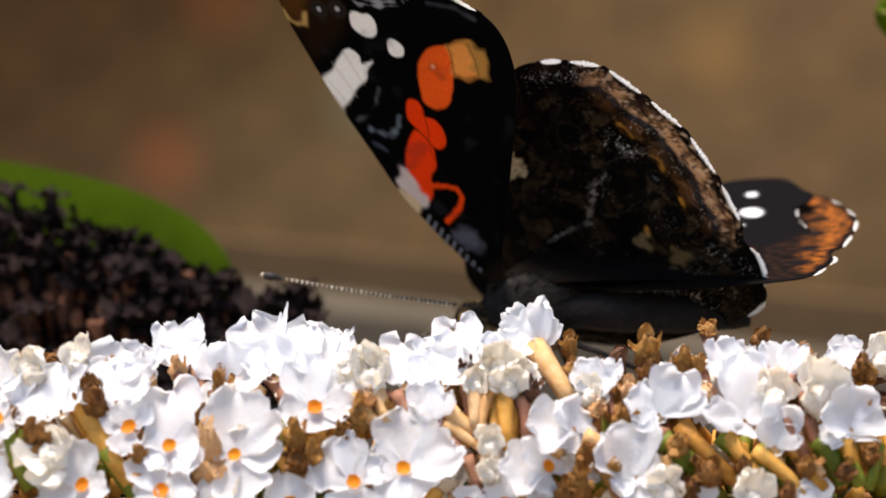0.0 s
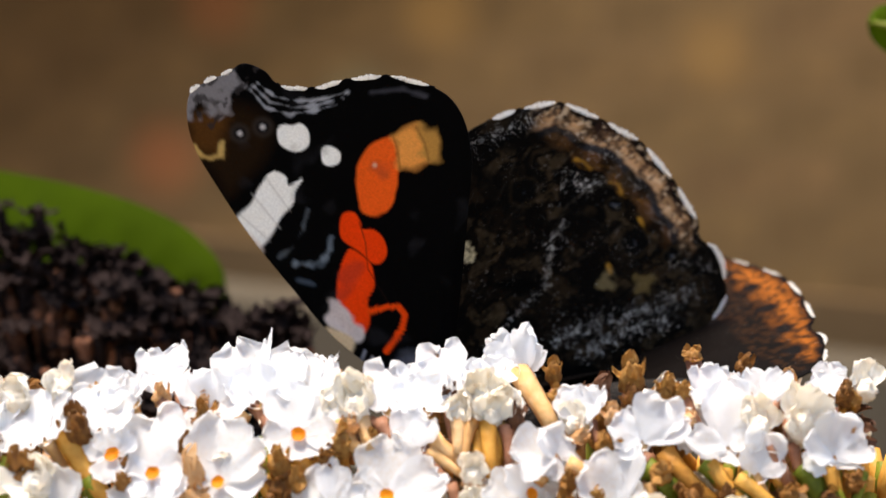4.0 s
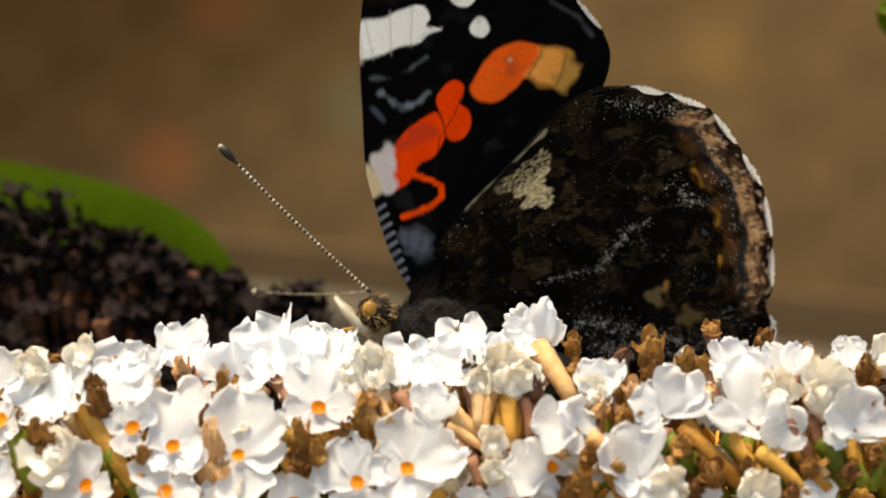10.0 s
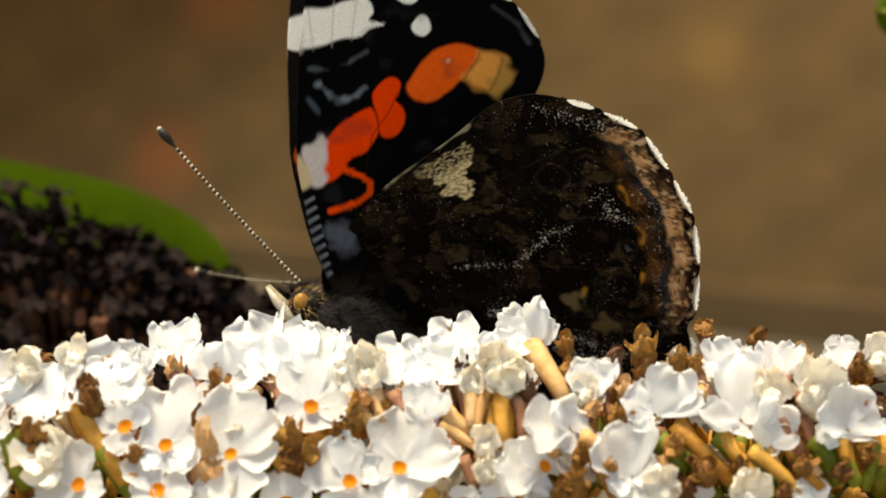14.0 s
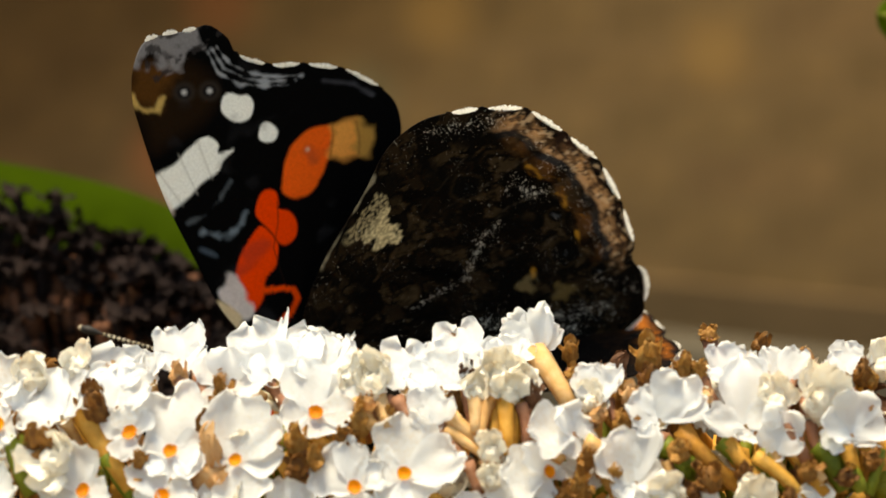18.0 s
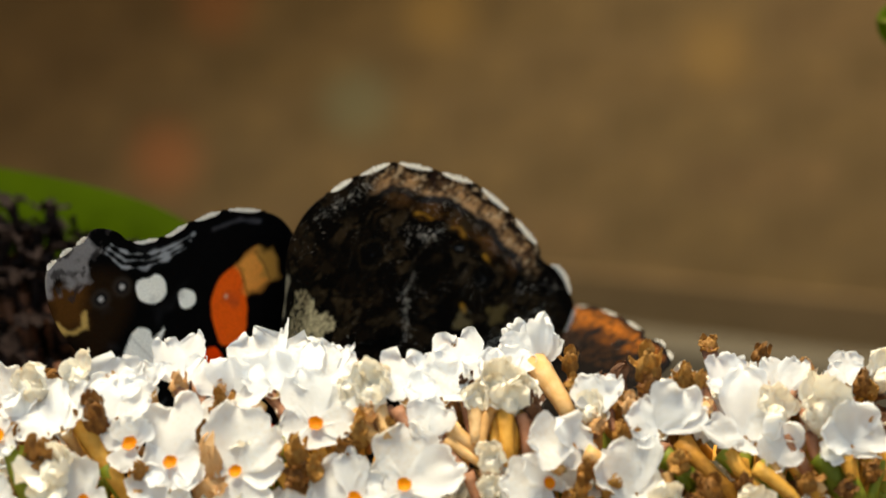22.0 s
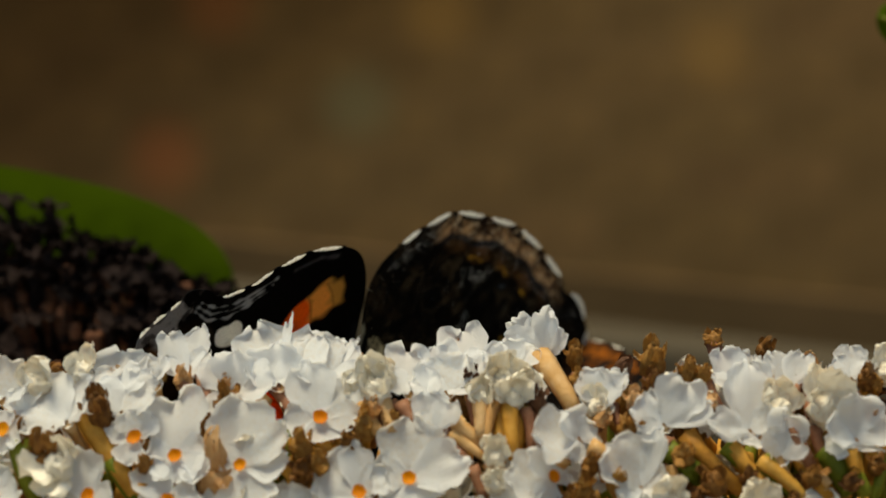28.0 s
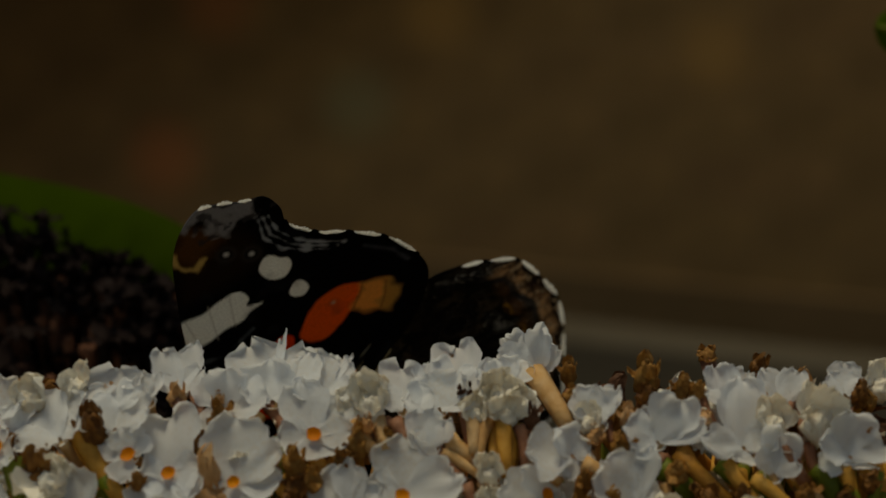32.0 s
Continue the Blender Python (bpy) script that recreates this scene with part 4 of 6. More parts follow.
def fore_under(pts):
    c = Paint(pts, (0.0016, 0.0016, 0.0018))
    fg = fog(pts, 0.35, 9.0)
    c.patch([(7.4, 31.0), (9.5, 29.4), (10.6, 27.0), (9.8, 25.0), (7.8, 24.2), (5.2, 24.4), (3.6, 24.6), (4.4, 26.6), (5.0, 28.7), (6.3, 30.4)], (0.016, 0.008, 0.0035), 1.4)
    c.patch([(7.0, 30.9), (8.6, 29.4), (8.4, 28.2), (7.2, 27.6), (6.0, 27.2), (5.3, 27.9), (5.0, 28.8), (6.0, 30.2)], (0.085, 0.034, 0.008), 1.3, 0.5)
    c.patch([(8.4, 31.9), (10.0, 31.5), (11.5, 30.4), (10.8, 29.4), (9.2, 29.2), (8.2, 30.1), (7.4, 31.2)], (0.22, 0.21, 0.22), 0.8, 1.6)
    c.lay(np.clip((fog(pts, 1.3, 41.0) - 0.05) * 4, 0, 0.8) * (pts[:, 1] > 28.8) * (pts[:, 0] > 7.2), (0.030, 0.026, 0.026))
    c.stroke([(5.1, 29.0), (5.0, 28.2), (5.3, 27.4), (5.9, 27.1), (6.9, 27.5)], 0.22, (0.58, 0.38, 0.12), 0.25, 0.95, 0.4)
    for x, y in ((8.3, 26.9), (9.8, 25.8)):
        d = np.hypot(pts[:, 0] - x, pts[:, 1] - y)
        c.lay(((1.0 - d) / 0.35) * 0.8, (0.032, 0.024, 0.019))
        c.lay(((0.62 - d) / 0.2), (0.012, 0.010, 0.010))
        c.lay(((0.32 - d) / 0.3), (0.70, 0.68, 0.68))
    for k, (off, w) in enumerate(((0.45, 0.07), (1.25, 0.09), (2.05, 0.06))):
        c.stroke([(12.6 - off * 0.5, 28.2), (12.6 - off * 0.7, 26.6), (13.4 - off * 0.75, 24.9), (14.6 - off * 0.75, 23.6), (16.2 - off * 0.7, 22.4)], w * 1.3, (0.40, 0.42, 0.46), 0.2, 0.85, 0.32)
    c.stroke([(17.0, 21.0), (18.6, 19.3), (19.2, 17.6)], 0.12, (0.10, 0.10, 0.12), 0.4, 0.6, 0.15)
    white = (0.95, 0.95, 0.90)
    c.patch([(2.3, 22.9), (4.2, 22.8), (5.6, 23.1), (7.3, 23.1), (7.7, 22.0), (7.2, 21.4), (8.4, 20.9), (7.2, 20.7), (6.3, 20.2), (4.8, 20.3), (3.3, 20.0), (1.8, 20.0), (1.3, 20.9)], white, 0.12, 0.05)
    for a, b in (((2.9, 23.0), (2.6, 19.8)), ((4.9, 23.2), (4.0, 19.8)), ((6.6, 23.1), (5.6, 20.1))):
        c.stroke([a, b], 0.05, (0.5, 0.48, 0.44), 0.2, 0.55)
    c.patch([(1.0, 23.0), (2.1, 23.0), (1.9, 20.0), (1.0, 20.0)], (0.80, 0.66, 0.56), 0.4, 0.0, 0.7)
    c.patch([(9.5, 24.0), (10.3, 24.8), (10.9, 24.7), (11.3, 24.1), (11.8, 23.7), (11.7, 22.9), (10.9, 22.2), (10.1, 22.3), (9.6, 22.9)], white, 0.12)
    c.patch([(10.5, 20.7), (11.2, 21.2), (11.7, 20.9), (11.8, 20.0), (11.2, 19.5), (10.6, 19.7), (10.3, 20.2)], white, 0.12)
    c.patch([(11.0, 17.8), (12.3, 18.4), (13.7, 18.5), (15.0, 17.8), (14.9, 17.1), (13.2, 15.5), (12.0, 14.7), (10.8, 14.2), (9.5, 14.5), (9.0, 15.5), (9.8, 16.7)], (0.95, 0.125, 0.014), 0.25, 0.12)
    c.patch([(15.3, 17.6), (17.0, 16.8), (15.5, 14.3), (13.9, 15.2), (13.7, 15.9), (14.8, 16.9)], (0.88, 0.36, 0.075), 0.6, 0.35)
    c.patch([(16.7, 16.4), (17.5, 15.6), (17.3, 14.9), (16.2, 14.0), (15.4, 14.4)], (0.52, 0.27, 0.06), 0.7, 0.7)
    c.stroke([(15.2, 17.5), (14.6, 16.6), (13.6, 15.6)], 0.05, (0.30, 0.07, 0.01), 0.14, 0.6)
    c.stroke([(16.9, 16.7), (16.3, 15.4), (15.4, 14.3)], 0.06, (0.16, 0.07, 0.015), 0.18, 0.7)
    d = np.hypot(pts[:, 0] - 12.6, pts[:, 1] - 17.25)
    c.lay((0.28 - d) / 0.2, (0.85, 0.45, 0.30))
    red = (0.93, 0.058, 0.005)
    c.patch([(8.0, 16.7), (8.6, 16.1), (8.2, 15.1), (7.9, 14.8), (8.4, 14.1), (8.3, 13.0), (7.6, 12.1), (6.7, 11.9), (6.2, 12.4), (6.3, 13.8), (6.2, 14.8), (6.3, 15.6), (7.0, 16.3)], red, 0.12, 0.04)
    c.patch([(6.0, 14.5), (6.2, 13.2), (5.9, 12.2), (4.8, 11.1), (3.5, 10.7), (2.4, 9.6), (1.0, 9.2), (1.0, 10.4), (1.4, 12.0), (2.2, 12.8), (3.5, 13.7), (4.9, 14.3)], red, 0.14, 0.06)
    c.stroke([(2.9, 10.0), (4.0, 9.3), (4.65, 8.6), (4.4, 7.75), (3.4, 7.2), (2.2, 7.0), (1.1, 6.9)], 0.25, (0.90, 0.07, 0.006), 0.12, 1.0, 0.06)
    c.stroke([(8.2, 15.3), (7.2, 13.9), (5.6, 12.4), (4.4, 9.4)], 0.035, (0.02, 0.008, 0.006), 0.1, 0.8)
    c.patch([(1.0, 12.7), (2.0, 13.2), (2.0, 11.8), (1.4, 10.2), (1.0, 9.1), (0.1, 9.4), (-0.1, 11.0), (0.1, 12.2)], (0.66, 0.60, 0.58), 0.35, 0.35)
    c.patch([(-0.4, 11.8), (0.1, 10.9), (0.2, 9.5), (-0.8, 8.9), (-1.0, 9.9)], (0.72, 0.56, 0.34), 0.3, 0.15)
    for k in range(9):
        y = 8.0 - 0.78 * k
        c.stroke([(-0.75, y - 0.1), (0.05, y + 0.2)], 0.12, (0.27, 0.29, 0.34), 0.12, 0.8)
    c.stroke([(2.4, 17.0), (3.1, 15.9), (4.4, 15.5), (5.9, 16.2)], 0.15, (0.20, 0.25, 0.30), 0.4, 0.8, 0.55)
    c.stroke([(1.9, 18.4), (3.4, 18.0), (5.0, 18.4), (6.6, 19.0)], 0.05, (0.12, 0.14, 0.16), 0.3, 0.6, 0.35)
    c.stroke([(1.4, 16.0), (2.0, 14.8)], 0.1, (0.08, 0.11, 0.15), 0.4, 0.7, 0.3)
    c.patch([(0.8, 5.8), (2.6, 5.1), (2.3, 3.6), (1.4, 3.2), (0.6, 4.5)], (0.09, 0.10, 0.13), 0.8, 0.6)
    c.lay(((2.0 - pts[:, 1]) / 3.0).clip(0, 0.5), (0.035, 0.022, 0.014))
    c.lay(np.clip(fg - 0.35, 0, 0.3), (0.03, 0.03, 0.034))
    return np.concatenate([c.c, np.clip(c.dust, 0, 1)[:, None]], 1)


def hind_under(pts):
    f1, f2, f3 = fog(pts, 0.30, 1.0), fog(pts, 0.62, 6.0), fog(pts, 1.7, 12.0)
    c = Paint(pts, (0.0040, 0.0028, 0.0021))
    c.lay(np.clip((f1 + 0.12) * 2.5, 0, 0.85), (0.015, 0.0095, 0.0052))
    # blotches of brown and black with dark seams and a few pale lips
    gap, tone = cells(pts + 1.0 * np.stack([f2, fog(pts, 0.62, 16.0)], 1) + 0.18 * f3[:, None], 0.52, 3.0)
    soft = np.clip((gap - 0.05) / 0.07, 0, 1)
    for lo, hi, colour in ((0.0, 0.34, (0.0016, 0.0013, 0.0012)), (0.34, 0.56, (0.0065, 0.0043, 0.0028)), (0.56, 0.82, (0.017, 0.0108, 0.0060)), (0.82, 1.0, (0.032, 0.0215, 0.0115))):
        c.lay(((tone >= lo) & (tone < hi)) * soft * np.clip(0.8 + f1, 0.3, 0.9), colour)
    lip = np.clip(1 - np.abs(gap - 0.15) / 0.06, 0, 1) * np.clip(f3 + 0.25, 0, 1) * (tone > 0.5)
    c.lay(lip * 0.6, (0.085, 0.062, 0.034))
    c.lay(np.clip((0.085 - gap) / 0.05, 0, 0.9), (0.0014, 0.0012, 0.0012))
    gap2, tone2 = cells(pts + 0.8 * np.stack([f3, f2], 1), 1.0, 8.0)
    c.lay(np.clip((0.13 - gap2) / 0.1, 0, 0.85) * (f1 + f2 > -0.2), (0.0018, 0.0015, 0.0014))
    c.lay(np.clip((-0.22 - f1) * 5, 0, 0.8), (0.0018, 0.0016, 0.0016))
    # the margin: tan band, dark seams, blue-grey and orange-brown zones within
    way = np.arctan2(pts[:, 1] + 2.0, pts[:, 0] - 12.0)
    edge_in = within(pts, spline(HIND, 4)) + 0.22 * f3
    outer = np.clip((pts[:, 0] - 24.2) / 2, 0, 1) * np.clip((pts[:, 1] + 10.0) / 2.5, 0, 1) * np.clip((9.6 - pts[:, 1]) / 2, 0, 1)
    wave = 0.20 * np.sin(way * 21)
    broken = np.clip(0.75 + 2.0 * f2, 0.1, 1)
    for mid, wide, colour, most in ((3.3, 0.65, (0.125, 0.055, 0.018), 0.75), (2.25, 0.40, (0.040, 0.040, 0.045), 0.6), (1.35, 0.62, (0.56, 0.315, 0.150), 0.95), (1.72, 0.10, (0.50, 0.33, 0.20), 0.6),
                                    (0.98, 0.07, (0.03, 0.013, 0.009), 0.75), (0.42, 0.24, (0.004, 0.003, 0.003), 0.95)):
        c.lay(np.clip((wide - np.abs(edge_in - mid - wave)) / 0.2 + 0.5, 0, 1) * outer * most * broken, colour)
    zig = np.abs(edge_in - 3.75 - 0.55 * np.sin(way * 21 + 0.8))
    c.lay(np.clip((0.09 - zig) / 0.10, 0, 1) * outer * np.clip((f3 + 0.10) * 4, 0, 0.8), (0.34, 0.15, 0.020))
    streak = fog(np.stack([way * 26, edge_in * 0.7], 1), 0.8, 17.0)
    near_edge = np.clip((2.3 - edge_in) / 0.6, 0, 1) * outer
    c.lay(np.clip((streak - 0.10) * 5, 0, 0.75) * near_edge, (0.030, 0.014, 0.009))
    c.lay(np.clip((fog(pts, 2.4, 51.0) - 0.16) * 7, 0, 0.85) * near_edge, (0.020, 0.011, 0.009))
    c.lay(np.clip((fog(pts, 1.9, 57.0) - 0.22) * 6, 0, 0.6) * near_edge, (0.72, 0.52, 0.33))
    for line in ([(25.0, 3.3), (25.3, 2.6), (25.2, 1.8)], [(25.5, -0.2), (25.8, -0.9), (25.4, -1.6)], [(24.9, -4.2), (24.6, -5.0)], [(20.3, -4.8), (19.9, -5.4)]):
        c.stroke(line, 0.04, (0.44, 0.22, 0.025), 0.18, 0.8, 0.25)
    for x, y, r in ((23.2, -5.2, 1.6), (20.2, 4.8, 1.5), (24.3, -1.9, 0.9), (24.4, -8.6, 1.0)):
        d = np.hypot(pts[:, 0] - x, pts[:, 1] - y) + 0.3 * f3
        c.lay((r - d) / 0.5, (0.0020, 0.0018, 0.0018))
        c.lay((0.20 - np.abs(d - r * 0.8)) / 0.3 * 0.35, (0.060, 0.040, 0.020))
        c.lay((0.22 - d) / 0.3 * 0.8, (0.13, 0.15, 0.18))
    # pale scales along the cell, the fold, the upper margin and between the eye marks
    for line, wide, much in (([(15.6, -2.0), (16.6, -1.2), (19.1, 0.4), (20.3, 0.5)], 0.75, 0.88), ([(10.7, -1.3), (13.7, -1.6), (15.7, -1.8)], 0.6, 0.7), ([(12.9, -5.6), (17.9, -8.9), (23.2, -12.0)], 1.5, 0.88),
                             ([(13.4, -8.2), (16.6, -9.4), (20.0, -12.0)], 1.4, 0.85), ([(23.1, 2.7), (24.4, 0.6)], 1.3, 0.9), ([(26.0, 2.5), (27.2, 1.0)], 0.9, 0.75), ([(21.0, 10.3), (22.9, 9.3), (25.5, 7.8)], 1.1, 0.8),
                             ([(26.6, 5.0), (27.0, 1.0), (26.6, -3.0), (25.4, -7.0)], 0.8, 0.6), ([(24.0, -9.0), (25.8, -12.0)], 1.0, 0.6)):
        c.dust = np.maximum(c.dust, much * np.clip(1.15 - line_gap(pts, line) / wide, 0, 1))
    c.dust = np.maximum(c.dust * np.clip(0.86 + 0.9 * fog(pts, 1.5, 61.0), 0.3, 1.08), 0.08 + 0.35 * f1)
    c.patch([(18.4, -5.6), (19.4, -5.4), (19.8, -6.2), (18.8, -6.8)], (0.15, 0.115, 0.055), 0.5, 1.0, 0.8)
    c.patch([(20.8, -7.6), (21.8, -7.6), (21.9, -8.6), (20.9, -8.8)], (0.12, 0.085, 0.030), 0.5, 1.0, 0.7)
    for line in ([(2, -1), (14, -1.0), (21.7, 1.3), (29.0, -0.2)], [(14, -1.5), (20.4, -2.9), (24.1, -3.6), (28.8, -4.3)], [(3, 1), (14, 4.6), (24, 7.8), (27.4, 7.2)], [(4, -3), (16, -7.0), (27.0, -9.4)], [(14, 4.6), (22, 4.0), (28.6, 3.8)]):
        c.stroke(line, 0.015, (0.12, 0.10, 0.075), 0.09, 0.35 * np.clip((pts[:, 0] - 17) / 7, 0.1, 1), 0.12)
    c.patch([(12.6, 1.8), (14.2, 0.9), (15.3, -1.4), (13.8, -0.3)], (0.0008, 0.0008, 0.0008), 0.3, 0.3)
    # cream patch, flecked with black
    cream = np.clip((within(pts, spline([(10.2, 7.1), (11.0, 7.5), (13.8, 8.4), (14.9, 8.3), (14.6, 7.3), (13.8, 6.3), (14.1, 5.2), (13.6, 4.4), (12.8, 4.6), (11.6, 4.6), (11.8, 5.5), (10.7, 6.4)], 4)) + 0.6 * f3) / 0.12 + 0.5, 0, 1)
    speck = np.clip((fog(pts, 4.2, 30.0) + 0.05) * 9, 0, 1)
    solid = np.clip((line_gap(pts, [(9.4, 7.2), (12.0, 8.2), (15.2, 9.3)]) - 1.3) / 0.6, 0, 1)
    c.lay(cream * np.maximum(speck * (0.5 + 0.5 * solid), solid * 0.45), (0.64, 0.55, 0.33))
    c.stroke([(7.4, 6.3), (11.0, 8.0), (15.2, 10.0)], 0.07, (0.26, 0.24, 0.18), 0.15, 0.8, 0.3)
    return np.concatenate([c.c, np.clip(c.dust, 0, 1)[:, None]], 1)


def fore_upper(pts):
    c = Paint(pts, (0.006, 0.005, 0.005))
    c.patch([(2.3, 22.9), (7.3, 23.1), (7.7, 22.0), (6.3, 20.2), (3.3, 20.0), (1.3, 20.9)], (0.8, 0.8, 0.78), 0.12, 0.05)
    for x, y, r in ((10.6, 23.4, 1.1), (11.1, 20.3, 0.7), (8.3, 26.9, 0.6)):
        d = np.hypot(pts[:, 0] - x, pts[:, 1] - y)
        c.lay((r - d) / 0.2, (0.8, 0.8, 0.78))
    c.stroke([(1.2, 11.2), (5.5, 13.5), (10.5, 15.8), (15.5, 15.5)], 1.5, (0.50, 0.08, 0.004), 0.3, 1.0, 0.4)
    c.lay(np.clip((8.0 - pts[:, 1]) / 8.0, 0, 0.6), (0.018, 0.011, 0.007))
    return np.concatenate([c.c, np.clip(c.dust, 0, 1)[:, None]], 1)


def hind_upper(pts):
    f1, f2 = fog(pts, 0.5, 21.0), fog(pts, 1.6, 22.0)
    c = Paint(pts, (0.0045, 0.0032, 0.0028))
    c.lay(np.clip(0.4 + 1.5 * f1, 0, 0.8) * np.clip((16.0 - pts[:, 0]) / 12.0, 0, 1), (0.010, 0.0065, 0.004))
    c.patch([(25.0, 8.6), (27.6, 6.2), (28.4, 2.8), (29.0, -0.4), (28.4, -4.4), (27.4, -8.4), (26.2, -11.6), (25.2, -13.2), (25.2, -12.0), (25.8, -7.4), (26.6, -2.4), (26.4, 3.0)], (0.25, 0.074, 0.011), 1.9, 1.0)
    c.lay(np.clip((f2 + 0.05) * 4, 0, 0.9) * (pts[:, 0] > 22), (0.022, 0.010, 0.005))
    for x, y in ((26.2, 4.4), (26.7, 0.4), (26.2, -4.0), (25.4, -8.0), (24.6, -11.4)):
        d = np.hypot((pts[:, 0] - x) * 0.8, pts[:, 1] - y) + 0.3 * f2
        c.lay((0.8 - d) / 0.25, (0.006, 0.005, 0.005))
    edge = within(pts, spline(HIND, 4))
    c.lay(np.clip((0.55 + 0.3 * f2 - edge) / 0.25, 0, 1) * (pts[:, 0] > 20), (0.005, 0.004, 0.004))
    return np.concatenate([c.c, np.clip(c.dust, 0, 1)[:, None]], 1)


def set_out(name, p):
    """From the drawing of a wing to its true proportions."""
    fit = {"forewing": ((1.063, -0.033), (-0.043, 1.009), (0.103, -0.245)), "hindwing": ((1.044, -0.001), (-0.012, 1.055), (-0.07, -0.087))}[name]
    return p @ np.array(fit[:2]) + np.array(fit[2])


def wing(name, line, under, upper, mat, side, label, rings):
    """A wing in two skins, a hair apart, from the hinge out to its outline. side: -1 shows the underside towards -y."""
    n = len(line)
    hub = np.array((1.2, 0.6)) if name == "forewing" else np.array((1.4, -0.6))
    u = (np.arange(rings + 1) / rings) ** 0.8
    flat = (hub + u[:, None, None] * (line - hub)[None]).reshape(-1, 2)
    m = len(flat)
    drawn = flat
    flat = set_out(name, flat)
    bend = 0.25 * np.sin(flat[:, 0] * 0.16) * np.sin(flat[:, 1] * 0.13 + 0.4) - 0.0007 * (flat ** 2).sum(1)
    ripple = 0.03 * np.sin(np.arctan2(flat[:, 1] + 2, flat[:, 0] + 2) * 46)
    thick = 0.06
    y = side * -(bend + ripple)
    v = np.concatenate([np.stack([flat[:, 0], y + side * thick, flat[:, 1]], 1), np.stack([flat[:, 0], y - side * thick, flat[:, 1]], 1)]) * MM
    i, k = np.meshgrid(np.arange(rings), np.arange(n), indexing="ij")
    a, b = (i * n + k).ravel(), (i * n + (k + 1) % n).ravel()
    one = np.stack([a, b, b + n, a + n], 1)
    rim = np.arange(n) + rings * n
    nxt = (np.arange(n) + 1) % n + rings * n
    faces = np.concatenate([one, one[:, ::-1] + m, np.stack([rim, nxt, nxt + m, rim + m], 1)])
    me = sheet(v.tolist(), faces.tolist())
    colours = np.concatenate([under(drawn), upper(drawn)])
    layer = me.color_attributes.new("pattern", "FLOAT_COLOR", "POINT")
    layer.data.foreach_set("color", colours.ravel())
    ob = part(name, me, mat, butterfly, label)
    return ob


def fringe(parent, line, lo, hi, teeth, width, seed, side):
    """White hairs in the bays of the margin."""
    rng = random.Random(seed)
    s = 18
    line = set_out(parent.name.split(".")[0], line)
    n = len(line)
    c = line.mean(axis=0)
    pieces = []

    def lift(z):
        return -side * (0.25 * math.sin(z[0] * 0.16) * math.sin(z[1] * 0.13 + 0.4) - 0.0007 * (z[0] ** 2 + z[1] ** 2))

    run = None
    fine = 4
    for i in range(int(lo * s * fine), int(hi * s * fine)):
        u = (i - lo * s * fine) / ((hi - lo) * s * fine)
        ph = (u * teeth) % 1.0
        if ph < 0.13 or ph > 0.90:
            run = None
            continue
        f = (i % fine) / fine
        k = i // fine
        p = line[k % n] * (1 - f) + line[(k + 1) % n] * f
        t = line[(k + 1) % n] - line[k % n]
        nrm = np.array((t[1], -t[0])) / max(np.hypot(*t), 1e-9)
        if nrm @ (p - c) < 0:
            nrm = -nrm
        full = math.sin(math.pi * (ph - 0.13) / 0.77) ** 0.5
        q = p + nrm * width * full * rng.uniform(0.45, 1.1)
        r = p - nrm * 0.16 * full * rng.uniform(0.6, 1.2)
        pair = [Vector((z[0], lift(z) + side * 0.075 + side * 0.05 * rng.random(), z[1])) * MM for z in (r, q)]
        if run:
            pieces.append((run + pair, [(0, 1, 3, 2)]))
        run = pair
    part("fringe", sheet(*joined(pieces)), FRINGE, parent, "white hair fringe in the bays of the margin")


FORE_LINE = scalloped(FORE, 15, 21, 4, 0.30)
HIND_LINE = scalloped(HIND, 6, 12, 6, 0.34)
near_fore = wing("forewing", FORE_LINE, fore_under, fore_upper, WING_FORE, -1, "forewing, black below with orange, red and white patches", 150)
near_hind = wing("hindwing", HIND_LINE, hind_under, hind_upper, WING_HIND, -1, "hindwing, marbled dark brown below with a cream patch", 150)
far_fore = wing("forewing", FORE_LINE, fore_under, fore_upper, WING_FORE, 1, "forewing, black above with an orange band", 70)
far_hind = wing("hindwing", HIND_LINE, hind_under, hind_upper, WING_HIND, 1, "hindwing, dark brown above with an orange border", 70)
for ob, side, line, lo, hi, teeth, w, seed in ((near_fore, -1, FORE_LINE, 15, 21, 4, 0.30, 1), (near_fore, -1, FORE_LINE, 10, 12.4, 3, 0.3, 2), (near_hind, -1, HIND_LINE, 6, 12, 6, 0.42, 3),
                                               (near_hind, -1, HIND_LINE, 14, 17.4, 1, 0.45, 4), (near_hind, -1, HIND_LINE, 18.3, 20, 1, 0.3, 5), (far_fore, 1, FORE_LINE, 15, 21, 4, 0.3, 6),
                                               (far_hind, 1, HIND_LINE, 6, 12, 6, 0.46, 7), (far_hind, 1, HIND_LINE, 14, 18, 2, 0.4, 8)):
    fringe(ob, line, lo, hi, teeth, w, seed, side)


